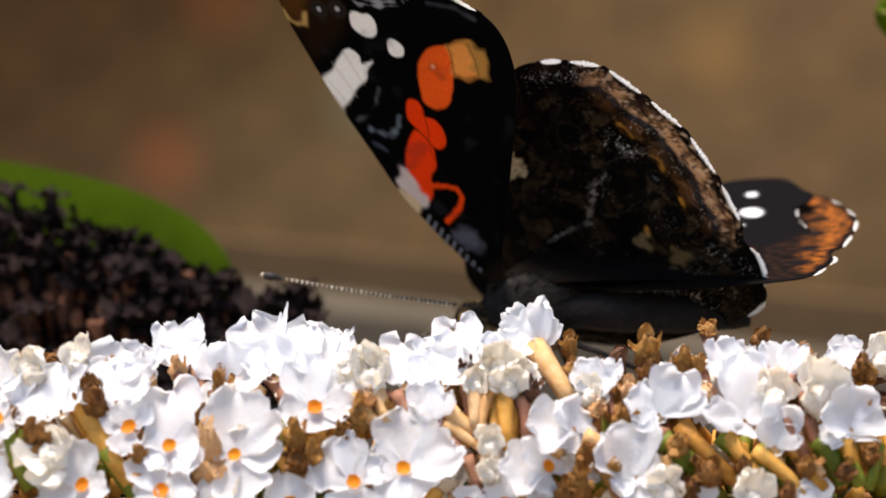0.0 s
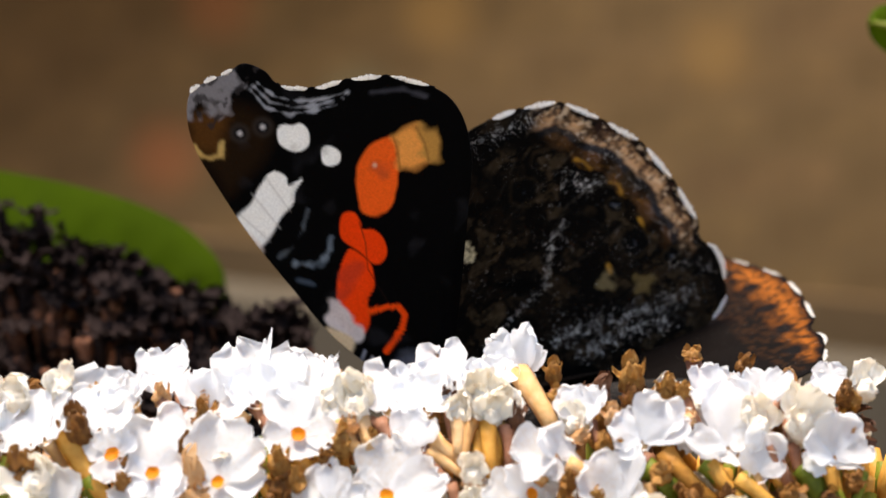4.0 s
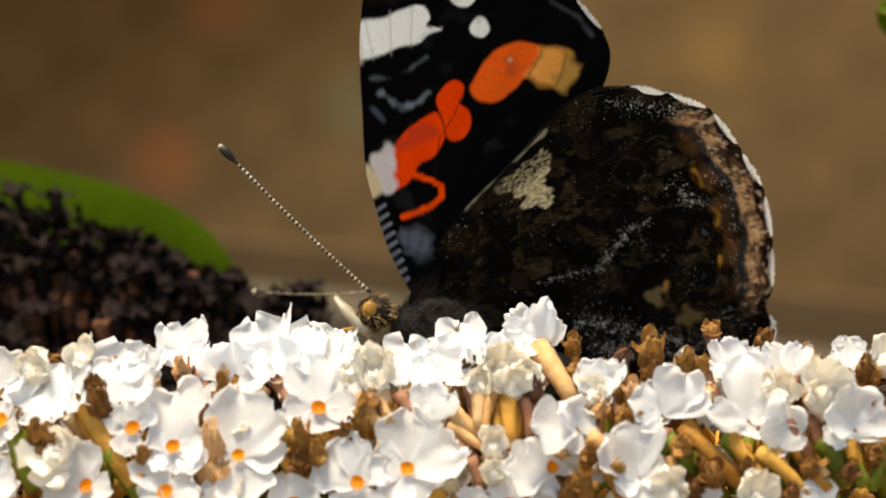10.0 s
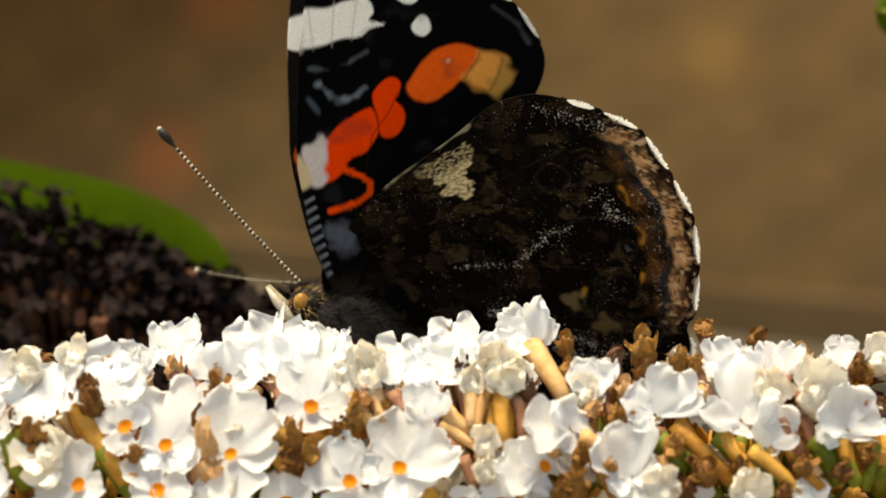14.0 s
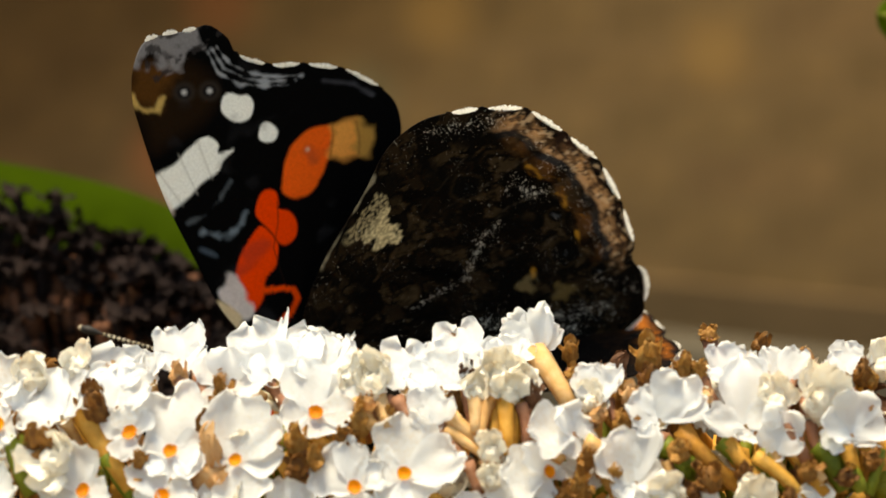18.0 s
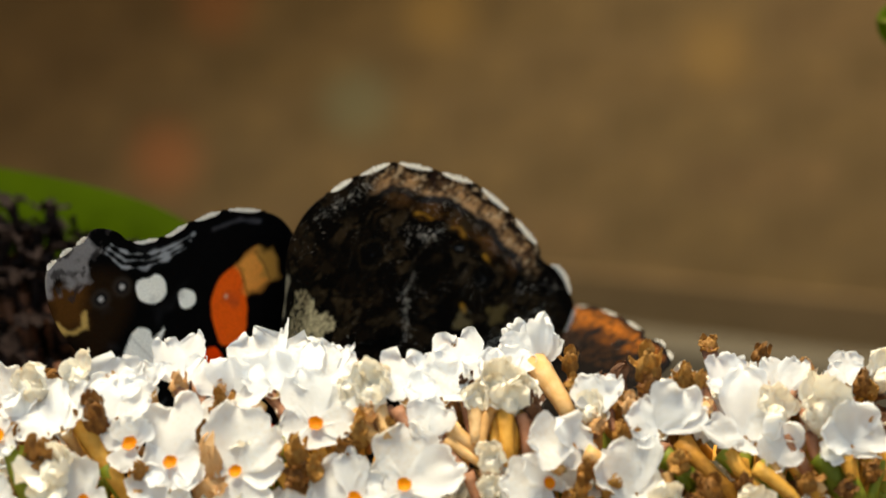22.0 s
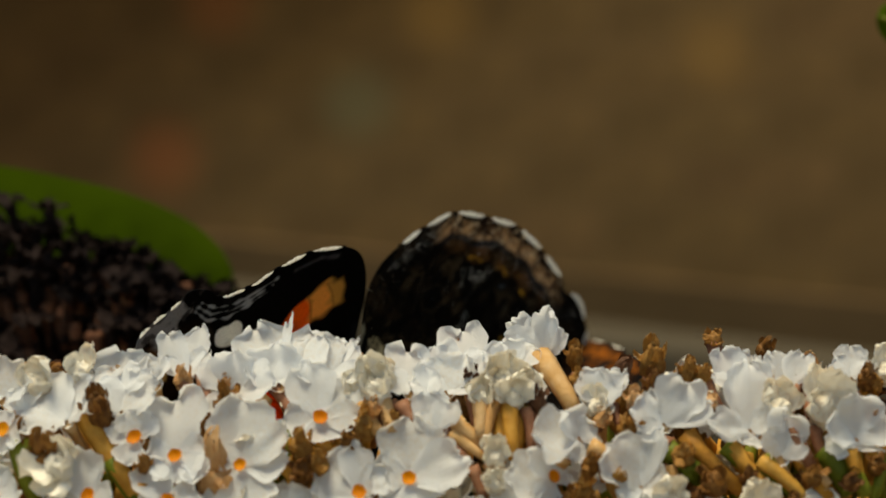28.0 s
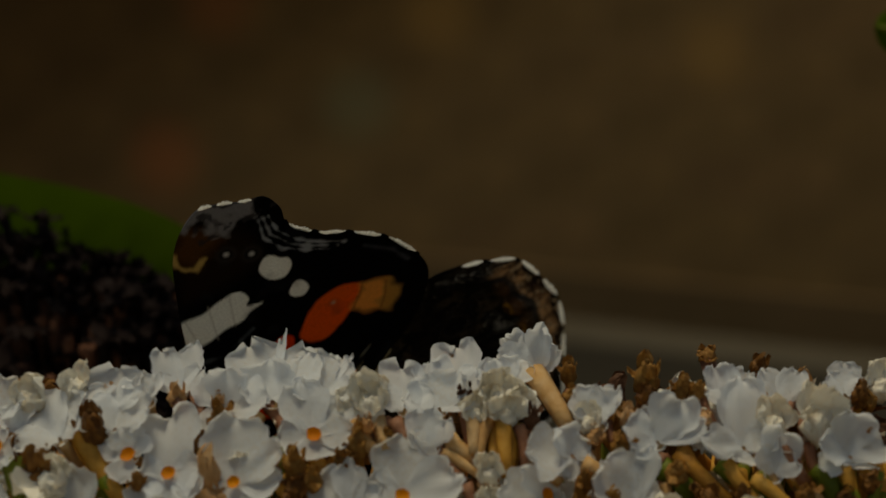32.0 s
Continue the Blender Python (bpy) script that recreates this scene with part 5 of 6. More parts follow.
def hairs(parent, centre, radii, turn, count, length, seed, mat, name="hair"):
    rng = random.Random(seed)
    pieces = []
    for i in range(count):
        d = Vector((rng.gauss(0, 1), rng.gauss(0, 1), rng.gauss(0, 1))).normalized()
        p = Vector(centre) + turn @ Vector((d.x * radii[0], d.y * radii[1], d.z * radii[2]))
        o = (turn @ Vector((d.x + 0.9, d.y, d.z))).normalized()
        q = p + o * length * rng.uniform(0.5, 1.2)
        s = o.cross(Vector((rng.uniform(-1, 1), rng.uniform(-1, 1), rng.uniform(-1, 1)))).normalized() * 0.045
        pieces.append(([p * MM + s * MM, p * MM - s * MM, q * MM], [(0, 1, 2)]))
    tagged(part(name, sheet(*joined(pieces), False), mat, parent), kind="stuff")


def scaled_lump(*a, **k):
    v, f = lump(*a, **k)
    return sheet([p * MM for p in v], f)


TAIL = Vector((0.79, 0, -0.61))
SLOPE = Matrix(((0.79, 0, 0.61), (0, 1, 0), (-0.61, 0, 0.79)))
thorax = part("thorax", scaled_lump((1.0, 0, -3.6), (4.0, 2.5, 3.0), 2, 0.12, SLOPE, 18, 24), FUR, butterfly, "dark furry thorax")
hairs(thorax, (1.0, 0, -3.6), (4.0, 2.5, 3.0), SLOPE, 1500, 1.3, 3, FUR)
belly = part("chest", scaled_lump((-1.2, 0, -5.0), (3.6, 2.0, 2.1), 4, 0.12, SLOPE, 14, 20), BUFF, butterfly, "buff furry underside of the chest")
hairs(belly, (-1.2, 0, -5.0), (3.6, 2.0, 2.1), SLOPE, 700, 0.9, 5, BUFF)
path = [Vector((3.2, 0, -5.4)) + TAIL * (15.5 * u) + Vector((0, 0, -0.8 * u * u)) for u in [i / 14 for i in range(15)]]
radii = [1.7 * math.sin(math.pi * (0.22 + 0.74 * i / 14)) ** 0.6 * (1 + 0.05 * (i % 2)) for i in range(15)]
abdomen = part("abdomen", sheet(*rod([p * MM for p in path], [r * MM for r in radii], 14)), FUR, butterfly, "dark brown ringed abdomen")
hd = part("head", scaled_lump((-2.9, 0, -0.9), (1.5, 1.45, 1.5), 6, 0.1), FUR, butterfly, "furry dark head")
hairs(hd, (-2.9, 0, -0.9), (1.5, 1.45, 1.5), SLOPE, 350, 0.8, 8, BUFF)
for s in (-1, 1):
    part("eye", scaled_lump((-3.15, s * 0.95, -0.5), (0.72, 0.55, 0.82), 9, 0.02, None, 12, 16), EYE_BROWN, hd, "amber compound eye")
    part("palp", sheet(*rod([Vector(p) * MM for p in ((-3.4, s * 0.5, -2.6), (-4.2, s * 0.65, -1.7), (-5.2, s * 0.65, -0.4), (-6.0, s * 0.5, 0.9))], [0.00034, 0.00044, 0.00036, 0.0001], 8)), PALE, hd, "pale pointed palp")
    # antenna: dark rod with pale rings and a club
    a, b = Vector((-3.0, s * 0.6, 0.9)), Vector((-13.4, -1.5, 14.2)) if s < 0 else Vector((-14.5, 11.0, 1.0))
    pts = [a.lerp(b, i / 40) + Vector((0, 0, -0.25 * math.sin(math.pi * i / 40))) for i in range(41)]
    fine = 1.0 if s < 0 else 0.4
    shaft = [fine * (0.00010 + 0.00003 * (i % 2)) for i in range(37)] + [fine * v for v in (0.00026, 0.00036, 0.00038, 0.00024)]
    an = part("antenna", sheet(*rod([p * MM for p in pts], shaft, 7)), BLACK, hd, "ringed antenna with a dark club")
    for i in range(1, 36):
        part("pale_ring", sheet(*rod([pts[i] * MM, pts[i].lerp(pts[i + 1], 0.42) * MM], [fine * 0.00015, fine * 0.00015], 7)), PALE, an)
    part("club_tip", scaled_lump(pts[-1], (0.24, 0.24, 0.24), 3, 0.05, None, 8, 10), PALE, an)
part("proboscis", sheet(*rod([Vector(p) * MM for p in ((-4.0, 0, -1.9), (-5.5, 0, -2.0), (-8.0, 0.2, -2.6), (-9.6, 0.4, -3.2), (-10.0, 0.5, -4.6), (-9.4, 0.6, -7.0))], [0.00022, 0.0002, 0.00017, 0.00014, 0.00012, 0.0001], 7)), RUST, hd, "thin brown proboscis")
for s in (-1, 1):
    for j, (knee, foot) in enumerate((((-3.1, 2.2, -5.6), (-4.4, 2.6, -8.6)), ((0.5, 3.6, -8.5), (-1.0, 4.4, -14.0)), ((4.0, 3.6, -9.5), (7.0, 4.6, -14.5)))):
        hip = Vector((-2.2 + 1.8 * j, 1.2 * s, -3.4 - 1.6 * j))
        pth = [hip, Vector((knee[0], s * knee[1], knee[2])), Vector((foot[0], s * foot[1], foot[2])), Vector((foot[0] - 0.6, s * foot[1], foot[2] - 1.2))]
        part("leg", sheet(*rod([p * MM for p in pth], [0.00032, 0.00026, 0.00018, 0.0001], 7)), (PALE, FUR, FUR)[j], butterfly, ("pale thin foreleg", "dark thin jointed leg", "dark thin jointed leg")[j])

# ---- bricks of the far wall ----
BRICK_MESH = block(0.217, 0.03, 0.067, 0.002)
BRICK_MESH.materials.append(BRICK)
loose = []
for row in range(30):
    z = -0.95 + row * 0.075
    for col in range(-9, 10):
        x = col * 0.225 + (0.1125 if row % 2 else 0.0)
        at = pose(x, WALL_Y - wall.location.y + 0.0208, z - wall.location.z)
        if abs(x) < 1.05 and z > -0.45:
            part("brick", BRICK_MESH, None, wall, at=at)
        else:
            loose.append(at)
verts, faces = [], []
base_v = [v.co.copy() for v in BRICK_MESH.vertices]
base_f = [tuple(p.vertices) for p in BRICK_MESH.polygons]
for at in loose:
    n = len(verts)
    verts += [at @ v for v in base_v]
    faces += [tuple(i + n for i in f) for f in base_f]
tagged(part("outer_brick", sheet(verts, faces, False), BRICK, wall), kind="stuff")

# ---- what moves: the plant sways, the butterfly climbs, tilts and opens its wings ----
SWAY_HEAD = [
    (0, -0.19, -0.26), (0.5, -0.06, -0.70), (1, 0.19, -1.02), (1.5, 0.38, -1.53), (2, 0.71, -3.20), (2.5, 0.07, -3.97),
    (3, 0.26, -4.10), (3.5, -0.51, -2.24), (4, -1.34, -2.17), (4.5, 0.26, -0.06), (6.5, 0.19, -0.06), (7, -0.45, -0.38),
    (7.5, 0.00, -0.00), (8, 0.13, 0.32), (8.5, -0.26, -0.13), (9, 0.00, -0.00), (9.5, -0.32, -0.06), (10, 0.07, -0.32),
    (10.5, -0.96, -0.38), (11, -0.32, -0.32), (11.5, -0.45, -0.06), (12, -0.58, -0.26), (12.5, -0.26, 0.19), (13, -0.64, 0.19),
    (13.5, -0.51, -0.45), (14, -0.45, -0.26), (14.5, -0.38, -0.96), (16.5, -0.06, -0.83), (17, 0.13, -0.83), (17.5, 0.07, -0.51),
    (18, -0.13, -0.64), (18.5, 0.00, -0.51), (19, -0.26, -0.45), (19.5, -0.26, -0.70), (20, -0.19, -0.51), (20.5, -0.13, -0.90),
    (21, -0.19, -0.90), (21.5, -0.19, -1.21), (22, -0.13, -1.41), (22.5, 0.00, -1.47), (23, 0.00, -1.66), (23.5, 0.19, -1.47),
    (24, 0.19, -1.66), (24.5, 0.32, -1.53), (25, 0.38, -1.21), (25.5, 0.38, -1.34), (27.5, 0.19, -0.96), (28, 0.19, -0.96),
    (28.5, 0.19, -0.83), (29, -0.06, -1.34), (29.5, -0.06, -1.41), (30, 0.19, -1.41), (30.5, -0.13, -1.53), (31, -0.19, -1.73),
    (31.5, 0.00, -1.79), (32, -0.26, -2.17),
]
SWAY_DEAD = [
    (0, -0.72, -0.46), (0.5, -0.99, -1.09), (1, -0.99, -1.63), (1.5, -0.72, -2.18), (2, -0.82, -4.17), (2.5, -1.27, -4.71),
    (3, -1.27, -4.89), (3.5, -2.26, -3.35), (4, -1.99, -2.26), (4.5, -0.99, -0.63), (6.5, 0.00, 0.09), (7, -0.45, -0.18),
    (7.5, -0.18, -0.09), (8, -0.09, 0.18), (8.5, -0.27, -0.09), (9, 0.00, -0.00), (9.5, -0.54, -0.00), (10, -0.18, -0.46),
    (10.5, -0.63, 0.09), (11, -0.18, -0.18), (11.5, -0.54, -0.00), (12, -0.27, -0.00), (12.5, -0.36, 0.09), (13, -0.36, 0.54),
    (13.5, -0.18, -0.18), (14, -0.36, -0.27), (14.5, -0.36, -1.00), (16.5, -0.18, -0.90), (17, -0.09, -1.00), (17.5, -0.09, -0.73),
    (18, -0.18, -0.73), (18.5, -0.18, -0.63), (19, -0.36, -0.46), (19.5, -0.54, -0.73), (20, -0.54, -0.63), (20.5, -0.63, -1.18),
    (21, -0.72, -1.18), (21.5, -0.54, -1.36), (22, -0.72, -1.72), (22.5, -0.54, -1.90), (23, -0.82, -2.18), (23.5, -0.45, -1.99),
    (24, -0.45, -2.18), (24.5, -0.63, -2.26), (25, -0.90, -2.26), (25.5, -0.63, -2.26), (27.5, -0.27, -1.27), (28, -0.90, -1.63),
    (28.5, -0.45, -1.27), (29, -0.72, -1.72), (29.5, -0.72, -1.72), (30, -0.54, -1.90), (30.5, -0.82, -1.90), (31, -0.63, -1.99),
    (31.5, -0.99, -2.45), (32, -1.54, -2.90),
]
SWAY_LEAF = [
    (0, -0.09, -0.18), (0.5, 0.00, -0.55), (1, 0.00, -1.01), (1.5, 0.09, -1.57), (2, 0.00, -3.14), (2.5, -0.09, -3.51),
    (3, -0.65, -4.16), (3.5, -0.92, -2.31), (4, -0.83, -1.29), (4.5, 0.00, -0.28), (6.5, 0.09, -0.28), (7, -0.18, -0.28),
    (7.5, 0.00, -0.09), (8, 0.09, 0.19), (8.5, 0.00, -0.09), (9, 0.00, -0.00), (9.5, -0.09, -0.00), (10, 0.09, -0.18),
    (10.5, -0.18, 0.10), (11, -0.09, -0.18), (11.5, -0.09, 0.10), (12, -0.09, -0.00), (12.5, 0.00, 0.28), (13, -0.09, 0.28),
    (13.5, 0.00, -0.09), (14, 0.00, -0.09), (14.5, 0.09, -0.74), (16.5, 0.09, -0.55), (17, 0.09, -0.74), (17.5, 0.09, -0.46),
    (18, 0.09, -0.46), (18.5, 0.19, -0.37), (19, 0.00, -0.18), (19.5, 0.00, -0.37), (20, -0.09, -0.37), (20.5, 0.09, -0.74),
    (21, 0.09, -0.74), (21.5, 0.09, -0.83), (22, 0.09, -1.11), (22.5, 0.09, -1.20), (23, 0.09, -1.29), (23.5, 0.09, -1.29),
    (24, 0.09, -1.29), (24.5, 0.19, -1.29), (25, 0.28, -0.92), (25.5, 0.28, -0.92), (27.5, 0.19, -0.83), (28, 0.09, -0.83),
    (28.5, 0.09, -0.74), (29, 0.09, -1.01), (29.5, 0.09, -1.01), (30, 0.00, -1.20), (30.5, 0.09, -1.20), (31, 0.09, -1.29),
    (31.5, 0.00, -1.66), (32, -0.09, -1.76),
]
# seconds, hinge x y z (mm), then tilt, lean and turn of the forewing and of the hindwing, a shift of the hindwing, how far the wings stand open, and the sweep of the far pair
FLIGHT = [
    (0, 4.39, 4.54, -2.98, 32.6, -28.2, -42.1, 29.5, -27.2, -38.9, -2.00, 13.10, 0.52, 49, 48),
    (0.2, 3.66, -5.99, -7.58, 17.8, -49.8, -17.1, 6.3, -54.0, 26.4, -5.26, 8.45, -1.06, 55, 45),
    (0.4, 3.62, -5.10, -9.99, -0.9, -60.0, 11.6, 9.4, -61.2, 23.4, -3.60, 7.46, 0.47, 52, 25),
    (0.7, 4.08, -5.13, -11.76, -0.7, -60.9, 16.2, 16.6, -61.9, 22.7, -3.15, 5.64, 0.92, 55, 20),
    (1, 4.27, -4.09, -11.77, -5.7, -61.5, 18.1, 16.9, -60.4, 18.7, -2.97, 4.40, 0.99, 55, 40),
    (1.5, 4.12, -6.17, -11.38, -0.3, -55.2, 18.2, 15.6, -54.2, 15.1, -2.05, 7.03, 0.56, 61, 20),
    (1.8, 4.98, -6.24, -10.53, 7.3, -46.8, 13.5, 15.8, -45.5, 9.5, -2.00, 8.54, -0.10, 61, 25),
    (2, 4.57, -4.01, -8.75, -2.8, -37.2, 18.7, 16.2, -34.7, 5.1, -2.20, 10.04, -0.61, 61, 30),
    (2.3, 3.70, -0.72, -8.94, 6.6, -32.6, -5.0, 12.4, -32.5, -12.4, -1.93, 10.29, -0.85, 61, 25),
    (2.5, 2.27, -8.92, -12.51, 2.7, -45.3, 15.3, 10.0, -46.8, 16.4, -0.61, 8.54, -0.61, 61, 30),
    (2.7, 3.60, -6.03, -12.79, 8.9, -51.9, 1.3, 7.4, -55.0, 14.9, -0.11, 7.39, -0.01, 61, 30),
    (3, 3.11, -4.19, -11.85, 18.8, -38.4, -29.1, 2.5, -44.8, 14.1, -1.34, 7.32, -1.16, 61, 30),
    (3.5, 1.36, -4.22, -12.29, 11.4, -47.3, -0.1, 6.5, -50.8, 18.8, -1.30, 4.95, -0.71, 58, 30),
    (4, -0.02, -2.58, -13.25, 16.0, -48.4, -13.2, 8.3, -50.5, 13.7, -3.16, 6.44, -0.99, 52, 30),
    (4.5, 2.01, -3.13, -15.25, 17.0, -64.3, 14.6, 16.8, -68.5, 24.9, -0.94, 4.33, 0.75, 58, 25),
    (6.5, -0.05, -0.49, -8.84, 12.2, -39.9, 6.5, 32.5, -40.1, 6.4, -2.03, 1.72, 0.27, 61, 25),
    (7, -1.23, 0.98, -5.13, 1.2, -26.2, 8.7, 27.7, -23.9, -1.6, -2.74, 1.57, 0.88, 34, 25),
    (8, -1.54, 0.72, -4.97, 3.7, -25.5, 15.9, 30.1, -24.0, -1.8, -2.96, 2.58, 1.08, 31, 25),
    (8.5, -4.09, 1.33, -8.95, 18.6, -40.9, 6.7, 33.1, -43.2, 5.4, -1.42, 0.87, 0.22, 25, 5),
    (9, -3.48, 2.52, -7.82, 19.6, -34.6, 3.0, 24.7, -35.7, 7.3, -1.10, 0.70, 0.23, 22, 5),
    (9.6, -2.79, 1.19, -6.94, 22.7, -32.5, 8.5, 25.2, -31.9, 7.6, -0.80, 1.18, -1.03, 22, 5),
    (10, -2.45, -1.41, -4.05, 4.1, -15.6, 5.0, 17.0, -20.6, 3.2, -0.60, 2.24, -1.09, 1, 0),
    (10.5, -6.89, -1.10, -6.74, 21.0, -33.1, 0.7, 34.8, -38.5, 6.8, -0.81, 1.75, -0.18, 19, 0),
    (11, -5.29, -1.71, -7.15, 14.9, -28.8, -8.7, 27.8, -34.3, 6.4, -1.40, 1.77, 0.68, 16, 0),
    (11.5, -3.62, 2.07, -3.08, 19.2, -12.3, -15.6, 27.3, -16.6, -7.4, -0.82, 2.12, 0.26, 19, 0),
    (12, -5.07, 0.57, -1.80, 16.8, -8.1, -10.9, 24.3, -10.7, -9.3, -0.71, 2.37, 0.41, 25, 5),
    (13, -5.11, 4.08, 0.43, 15.4, -0.7, -4.3, 29.8, 5.5, -29.3, 0.75, 0.24, 2.81, 25, 5),
    (13.5, -7.71, 3.49, -2.73, 10.6, -9.2, 2.4, 34.5, -4.9, -26.3, 0.02, 2.42, 2.86, 22, 0),
    (14, -8.88, -2.41, -3.60, 8.2, -12.6, 16.1, 29.7, -10.4, -11.8, -1.08, 3.20, 1.70, 7, 0),
    (14.5, -11.00, -1.34, -6.13, 15.8, -22.5, 13.0, 30.0, -20.0, -7.0, -0.95, 2.70, 1.75, 22, 5),
    (16.5, -12.65, -0.69, -11.23, 13.4, -34.7, 16.2, 28.0, -33.9, 7.6, -0.99, 1.13, 1.64, 16, 5),
    (17, -12.91, 1.50, -13.05, 12.3, -37.5, 16.0, 27.7, -38.7, 12.8, -0.71, 0.80, 2.11, 22, 10),
    (18, -11.18, 1.87, -12.57, 8.8, -40.1, 17.6, 27.1, -41.0, 14.3, -1.20, 0.45, 2.14, 55, 10),
    (18.6, -9.93, 1.12, -10.66, 9.8, -40.0, 34.9, 10.1, -36.2, 24.4, -1.25, -1.12, -0.21, 58, 25),
    (19, -12.24, 2.09, -14.83, 14.7, -52.2, 31.4, 17.6, -51.7, 22.3, 0.41, -0.69, 0.13, 55, 20),
    (19.5, -11.46, 5.78, -17.53, 19.5, -59.6, 28.8, 22.6, -58.4, 24.1, 0.72, -1.56, 0.29, 52, 10),
    (20, -8.55, 4.31, -15.48, -1.7, -49.4, 35.9, 2.6, -47.7, 30.1, -0.95, -0.93, 1.05, 52, 35),
    (21, -10.59, 3.04, -20.62, 10.2, -67.9, 30.6, 15.9, -68.2, 25.8, 0.25, -0.90, 0.40, 43, 15),
    (22, -10.71, 6.58, -22.90, -0.1, -63.3, 33.6, 11.2, -61.7, 24.9, -2.34, -0.20, 2.12, 49, 25),
    (23, -11.62, 3.61, -21.98, 2.6, -62.1, 33.5, 8.0, -61.5, 24.3, -0.68, 1.00, 0.18, 46, 25),
    (24, -10.98, 4.20, -22.16, 2.5, -62.6, 30.6, 12.8, -61.7, 22.8, -1.42, 0.79, 0.39, 49, 25),
    (25, -9.94, 9.61, -21.65, 19.1, -71.6, 26.4, 17.1, -71.8, 25.3, 0.99, -1.46, -0.05, 49, 25),
    (25.5, -11.30, 3.48, -20.21, 17.3, -60.5, 33.8, 13.7, -60.2, 28.3, 0.95, -1.42, -1.07, 55, 25),
    (27.5, -6.91, 11.89, -25.19, 8.1, -73.1, 35.0, 4.0, -70.8, 36.5, 2.62, -0.71, -2.16, 46, 10),
    (28, -10.71, 12.89, -21.87, 27.2, -71.0, 47.8, 12.7, -65.0, 40.1, 3.14, -0.57, -3.08, 56, 18.3333),
    (28.1, -11.77, 13.19, -21.46, 29.6, -69.8, 51.5, 15.0, -63.8, 40.6, 3.27, -0.59, -2.85, 58, 20),
    (28.4, -8.13, 10.06, -26.20, 22.8, -79.3, 38.1, 8.0, -74.3, 39.1, 2.91, -0.58, -2.07, 37, 10),
    (29, -13.37, 12.37, -28.29, 21.7, -69.5, 48.0, 16.3, -71.5, 41.2, 3.53, -0.62, -0.16, 37, 10),
    (29.6, -15.22, 14.09, -26.40, 19.3, -63.2, 45.8, 24.7, -64.5, 32.1, 1.91, -0.12, 0.87, 37, 5),
    (30, -12.81, 14.03, -26.55, 19.1, -61.1, 37.2, 25.8, -64.0, 32.3, 0.20, 0.20, 1.50, 40, 5),
    (30.6, -13.10, 6.34, -23.55, 24.4, -47.1, 36.2, 26.1, -53.0, 47.4, -0.29, 0.45, 0.31, 46, 5),
    (31, -14.94, 13.01, -24.68, 37.3, -48.5, 13.9, 31.1, -51.8, 30.6, 0.01, 0.40, -0.39, 46, 5),
    (31.4, -12.53, 15.10, -24.08, 44.8, -48.5, 9.4, 44.9, -55.4, 35.0, -1.19, 0.23, 0.15, 52, 0),
    (31.7, -14.90, 12.37, -20.29, 42.2, -37.0, 19.7, 40.3, -42.2, 37.7, -0.02, -0.33, 0.48, 58, 0),
    (32, -13.99, 6.91, -22.06, 31.9, -37.0, 26.2, 31.8, -43.6, 40.5, -0.34, -0.49, 0.19, 58, 0),
]
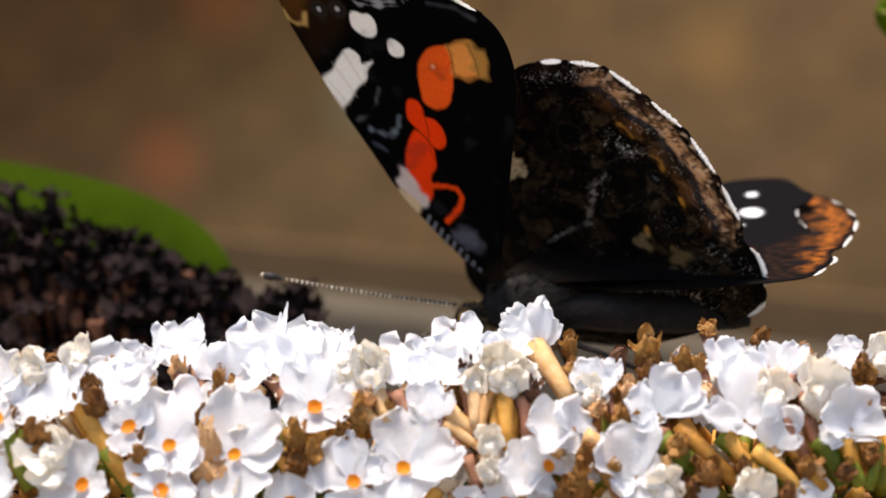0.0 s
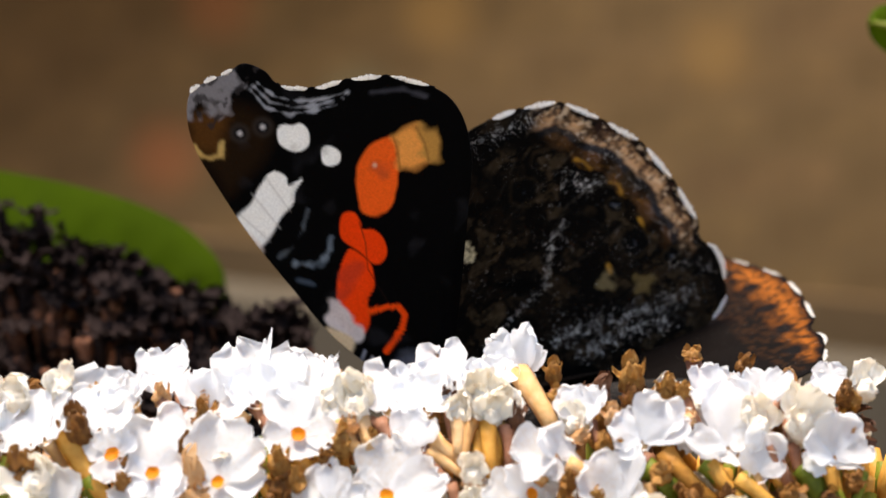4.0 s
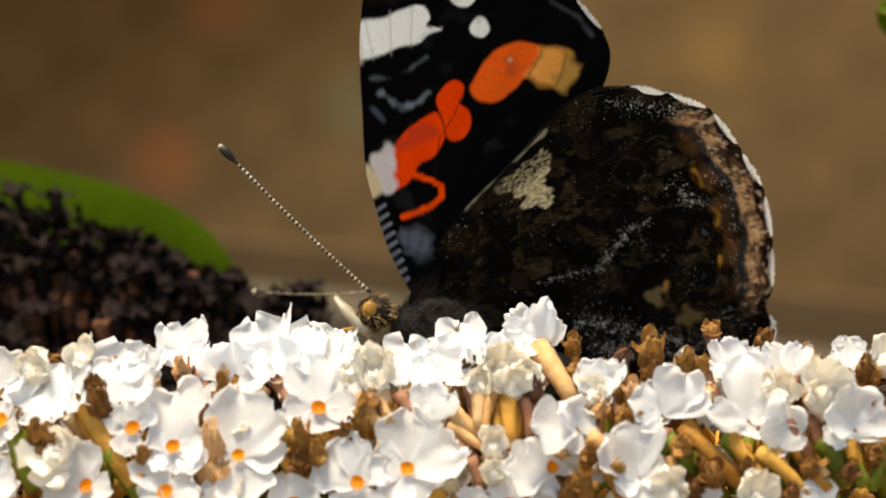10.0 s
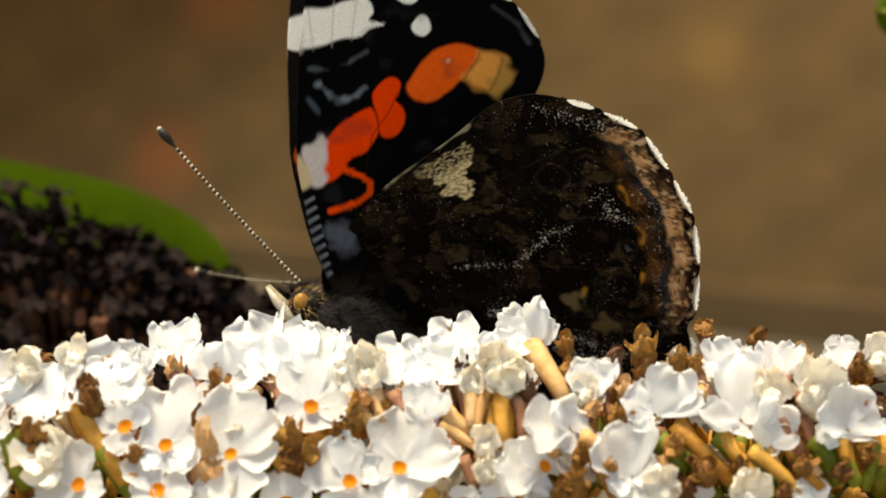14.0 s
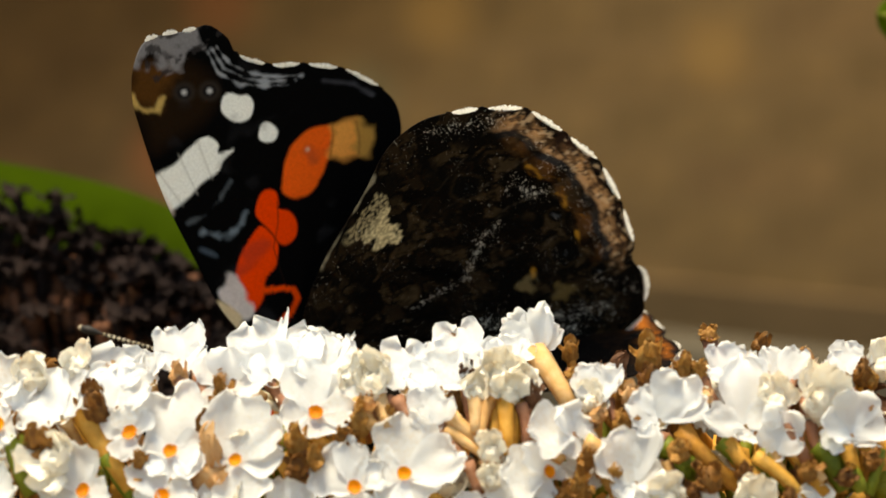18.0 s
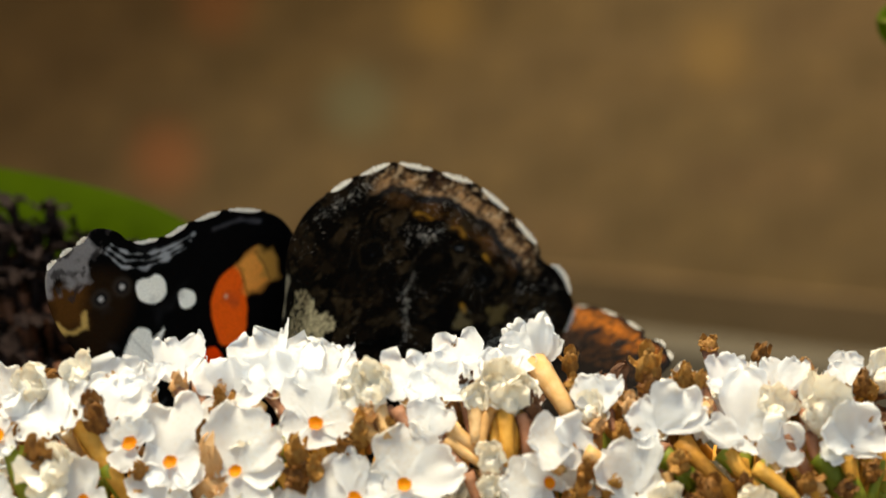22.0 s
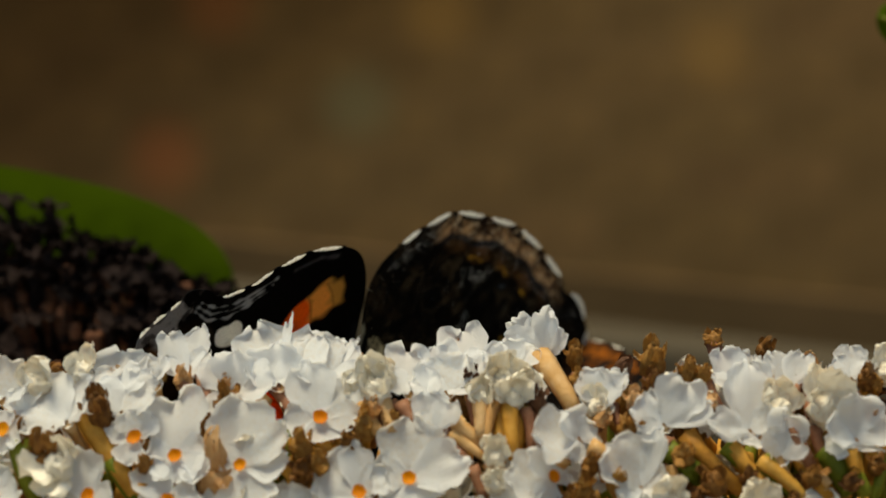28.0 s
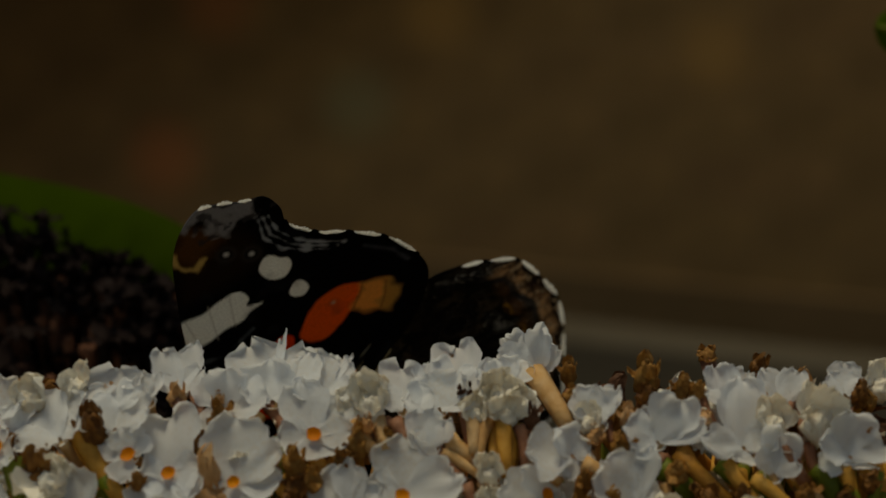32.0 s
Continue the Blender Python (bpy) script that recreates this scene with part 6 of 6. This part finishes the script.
# seconds, then tilt, lean and turn of the far hindwing against the near one, and its shift
FAR_HIND = [
    (0, -60.2, 83.6, 110.5, 4.7, -2.0, 2.2),
    (0.2, -60.4, 90.1, 111.5, 4.8, 0.2, 2.3),
    (0.4, -60.3, 96.0, 111.6, 4.9, 2.4, 2.6),
    (0.7, -59.3, 105.0, 111.8, 4.6, 5.8, 2.7),
    (1, -58.5, 114.1, 112.4, 3.7, 9.0, 2.7),
    (1.5, -59.7, 110.5, 115.5, 5.8, 8.1, 1.6),
    (1.8, -60.2, 108.9, 119.0, 7.2, 7.5, 0.6),
    (2, -59.9, 110.1, 124.2, 8.1, 7.1, -0.3),
    (2.3, -60.5, 111.1, 120.5, 4.7, 6.2, -0.5),
    (2.5, -61.5, 106.8, 111.4, 6.4, 4.0, 0.0),
    (2.7, -61.9, 104.8, 105.3, 5.4, 3.9, 0.4),
    (3, -62.4, 107.4, 104.3, 4.8, 3.8, 0.1),
    (3.5, -63.2, 88.8, 83.8, 5.4, 3.8, 0.2),
    (4, -62.1, 71.7, 65.3, 5.8, 3.9, 0.2),
    (4.5, -45.3, 106.9, 128.6, 0.0, 0.0, 0.0),
    (6.5, -42.2, 111.8, 135.6, 0.0, 0.0, 0.0),
    (7, -47.2, 51.4, 56.5, 0.0, 0.0, 0.0),
    (8, -44.3, 46.0, 49.0, 0.0, 0.0, 0.0),
    (8.5, -37.3, 17.6, 36.1, 0.0, 0.0, 0.0),
    (9, -33.4, 14.4, 30.5, 0.0, 0.0, 0.0),
    (9.6, -33.4, 14.4, 30.5, 0.0, 0.0, 0.0),
    (10, -1.6, 0.0, 1.2, 0.0, 0.0, 0.0),
    (10.5, -29.2, 6.7, 25.5, 0.0, 0.0, 0.0),
    (11, -24.8, 4.6, 20.9, 0.0, 0.0, 0.0),
    (11.5, -29.2, 6.7, 25.5, 0.0, 0.0, 0.0),
    (12, -37.3, 17.6, 36.1, 0.0, 0.0, 0.0),
    (13, -40.5, 28.0, 42.0, 0.0, 0.0, 0.0),
    (13.5, -40.5, 28.0, 42.0, 0.0, 0.0, 0.0),
    (14, -33.4, 14.4, 30.5, 0.0, 0.0, 0.0),
    (14.5, -33.4, 14.4, 30.5, 0.0, 0.0, 0.0),
    (16.5, -33.4, 19.4, 30.5, 0.0, 0.0, 0.0),
    (17, -33.4, 19.4, 30.5, 0.0, 0.0, 0.0),
    (18, -56.5, 95.6, 110.3, 1.4, -0.2, 0.2),
    (18.6, -55.9, 97.3, 107.4, 0.9, -0.1, 0.4),
    (19, -55.5, 98.4, 105.4, 0.5, 0.0, 0.5),
    (19.5, -57.8, 93.4, 94.5, 1.1, -0.2, 0.6),
    (20, -59.5, 87.3, 82.5, 1.8, -0.5, 0.6),
    (21, -57.5, 90.2, 95.6, 0.8, -0.1, 0.3),
    (22, -54.3, 76.3, 85.4, 3.9, -0.6, 1.4),
    (23, -52.1, 66.1, 77.7, 4.3, -0.7, 1.6),
    (24, -52.5, 76.9, 91.9, 4.4, -0.7, 1.7),
    (25, -54.9, 83.5, 88.1, 1.4, -0.2, 0.8),
    (25.5, -48.1, 101.2, 120.8, 0.0, 0.0, 0.0),
    (27.5, -53.4, 114.1, 120.4, -0.8, 0.1, -0.3),
    (28, -54.7, 117.6, 120.6, -1.0, 0.1, -0.3),
    (28.1, -56.2, 110.4, 115.3, -0.9, 0.1, -0.3),
    (28.4, -58.0, 86.1, 96.8, -0.6, 0.1, -0.2),
    (29, -49.5, 42.7, 64.9, 0.0, 0.0, 0.0),
    (29.6, -49.5, 37.7, 64.9, 0.0, 0.0, 0.0),
    (30, -51.2, 44.7, 73.9, 0.0, 0.0, 0.0),
    (30.6, -52.3, 59.9, 93.3, 0.0, 0.0, 0.0),
    (31, -52.3, 59.9, 93.3, 0.0, 0.0, 0.0),
    (31.4, -50.2, 69.7, 112.2, 0.0, 0.0, 0.0),
    (31.7, -45.3, 81.9, 128.6, 0.0, 0.0, 0.0),
    (32, -45.3, 81.9, 128.6, 0.0, 0.0, 0.0),
]
# seconds, nod and turn of the head with its feelers, and its shift (mm)
NOD = [
    (0, -5.3, 7.7, -0.52, -0.41),
    (2, 4.4, -4.0, -0.03, 0.88),
    (7, 5.5, -0.5, -0.94, 0.65),
    (8, 0.1, -29.8, -0.70, 1.36),
    (8.3, -4.3, -29.2, -1.66, -0.30),
    (9, -1.8, -25.8, -1.89, 0.38),
    (9.3, -4.5, -25.6, -3.11, 0.45),
    (10, 13.5, -2.5, -0.49, 0.83),
    (10.5, 10.9, 2.1, 0.43, 0.27),
    (11, 9.6, -2.0, -0.80, -0.24),
    (11.5, 8.4, -6.7, -1.09, 0.34),
    (12, 12.1, -0.4, -0.70, 0.23),
    (12.5, 9.5, -8.1, 0.39, 1.90),
    (13, -4.3, -1.5, -0.74, 0.27),
    (13.5, 6.0, 2.2, -0.40, 0.05),
    (14, 7.1, -1.3, 0.51, 0.29),
    (14.5, 9.6, 0.3, 0.59, -0.19),
    (16.6, 14.7, -8.9, 3.20, 1.53),
    (17, 17.7, -4.8, -0.15, 1.22),
    (18, 1.2, -21.2, 1.90, 2.64),
    (19, 9.7, -25.1, 0.81, 1.09),
    (32, 9.7, -25.1, 0.81, 1.09),
]


def turned(tilt, lean, turn):
    return Matrix.Rotation(radians(turn), 4, "Z") @ Matrix.Rotation(radians(tilt), 4, "X") @ Matrix.Rotation(radians(lean), 4, "Y")


def motions():
    for ob, base, sway in ((head, HEAD_AT, SWAY_HEAD), (dead, pose(0, 0, 0), SWAY_DEAD), (green_leaf, LEAF_AT, SWAY_LEAF), (small_leaf, LEAF2_AT, SWAY_LEAF)):
        walk(ob, [(t, Matrix.Translation((x * MM, 0, z * MM)) @ base) for t, x, z in sway])
    body, wings = [], {near_fore: [], near_hind: [], far_fore: [], far_hind: []}
    for (t, x, y, z, ft, fl, fr, ht, hl, hr, dx, dy, dz, spread, sweep), (_, at, al, ar, ax, ay, az) in zip(FLIGHT, FAR_HIND):
        fore, hind = turned(ft, fl, fr), turned(ht, hl, hr)
        b = turned(ht * 0.25, hl - max(0.0, 10 - 4 * t), hr * 0.2)
        body.append((t, Matrix.Translation((x * MM, y * MM, z * MM)) @ b))
        back = b.inverted()
        over = Matrix.Rotation(radians(-2 * spread), 4, TAIL) @ Matrix.Rotation(radians(sweep), 4, "Y")
        step = Matrix.Translation((dx * MM, dy * MM, dz * MM))
        near = Matrix.Translation((0, -0.0011, 0))
        away = Matrix.Translation((0, 0.0004, 0))
        for ob, m in ((near_fore, fore), (near_hind, near @ step @ hind), (far_fore, away @ fore @ over), (far_hind, Matrix.Translation((ax * MM, ay * MM, az * MM)) @ away @ step @ hind @ turned(at, al, ar))):
            wings[ob].append((t, back @ m))
    walk(butterfly, body)
    neck = Vector((-2.9, 0, -0.9)) * MM
    walk(hd, [(t, Matrix.Translation(neck + Vector((dx, 0, dz)) * MM) @ Matrix.Rotation(radians(turn), 4, 'Z') @ Matrix.Rotation(radians(nod), 4, 'Y') @ Matrix.Translation(-neck)) for t, nod, turn, dx, dz in NOD])
    for ob, rows in wings.items():
        walk(ob, rows)


motions()
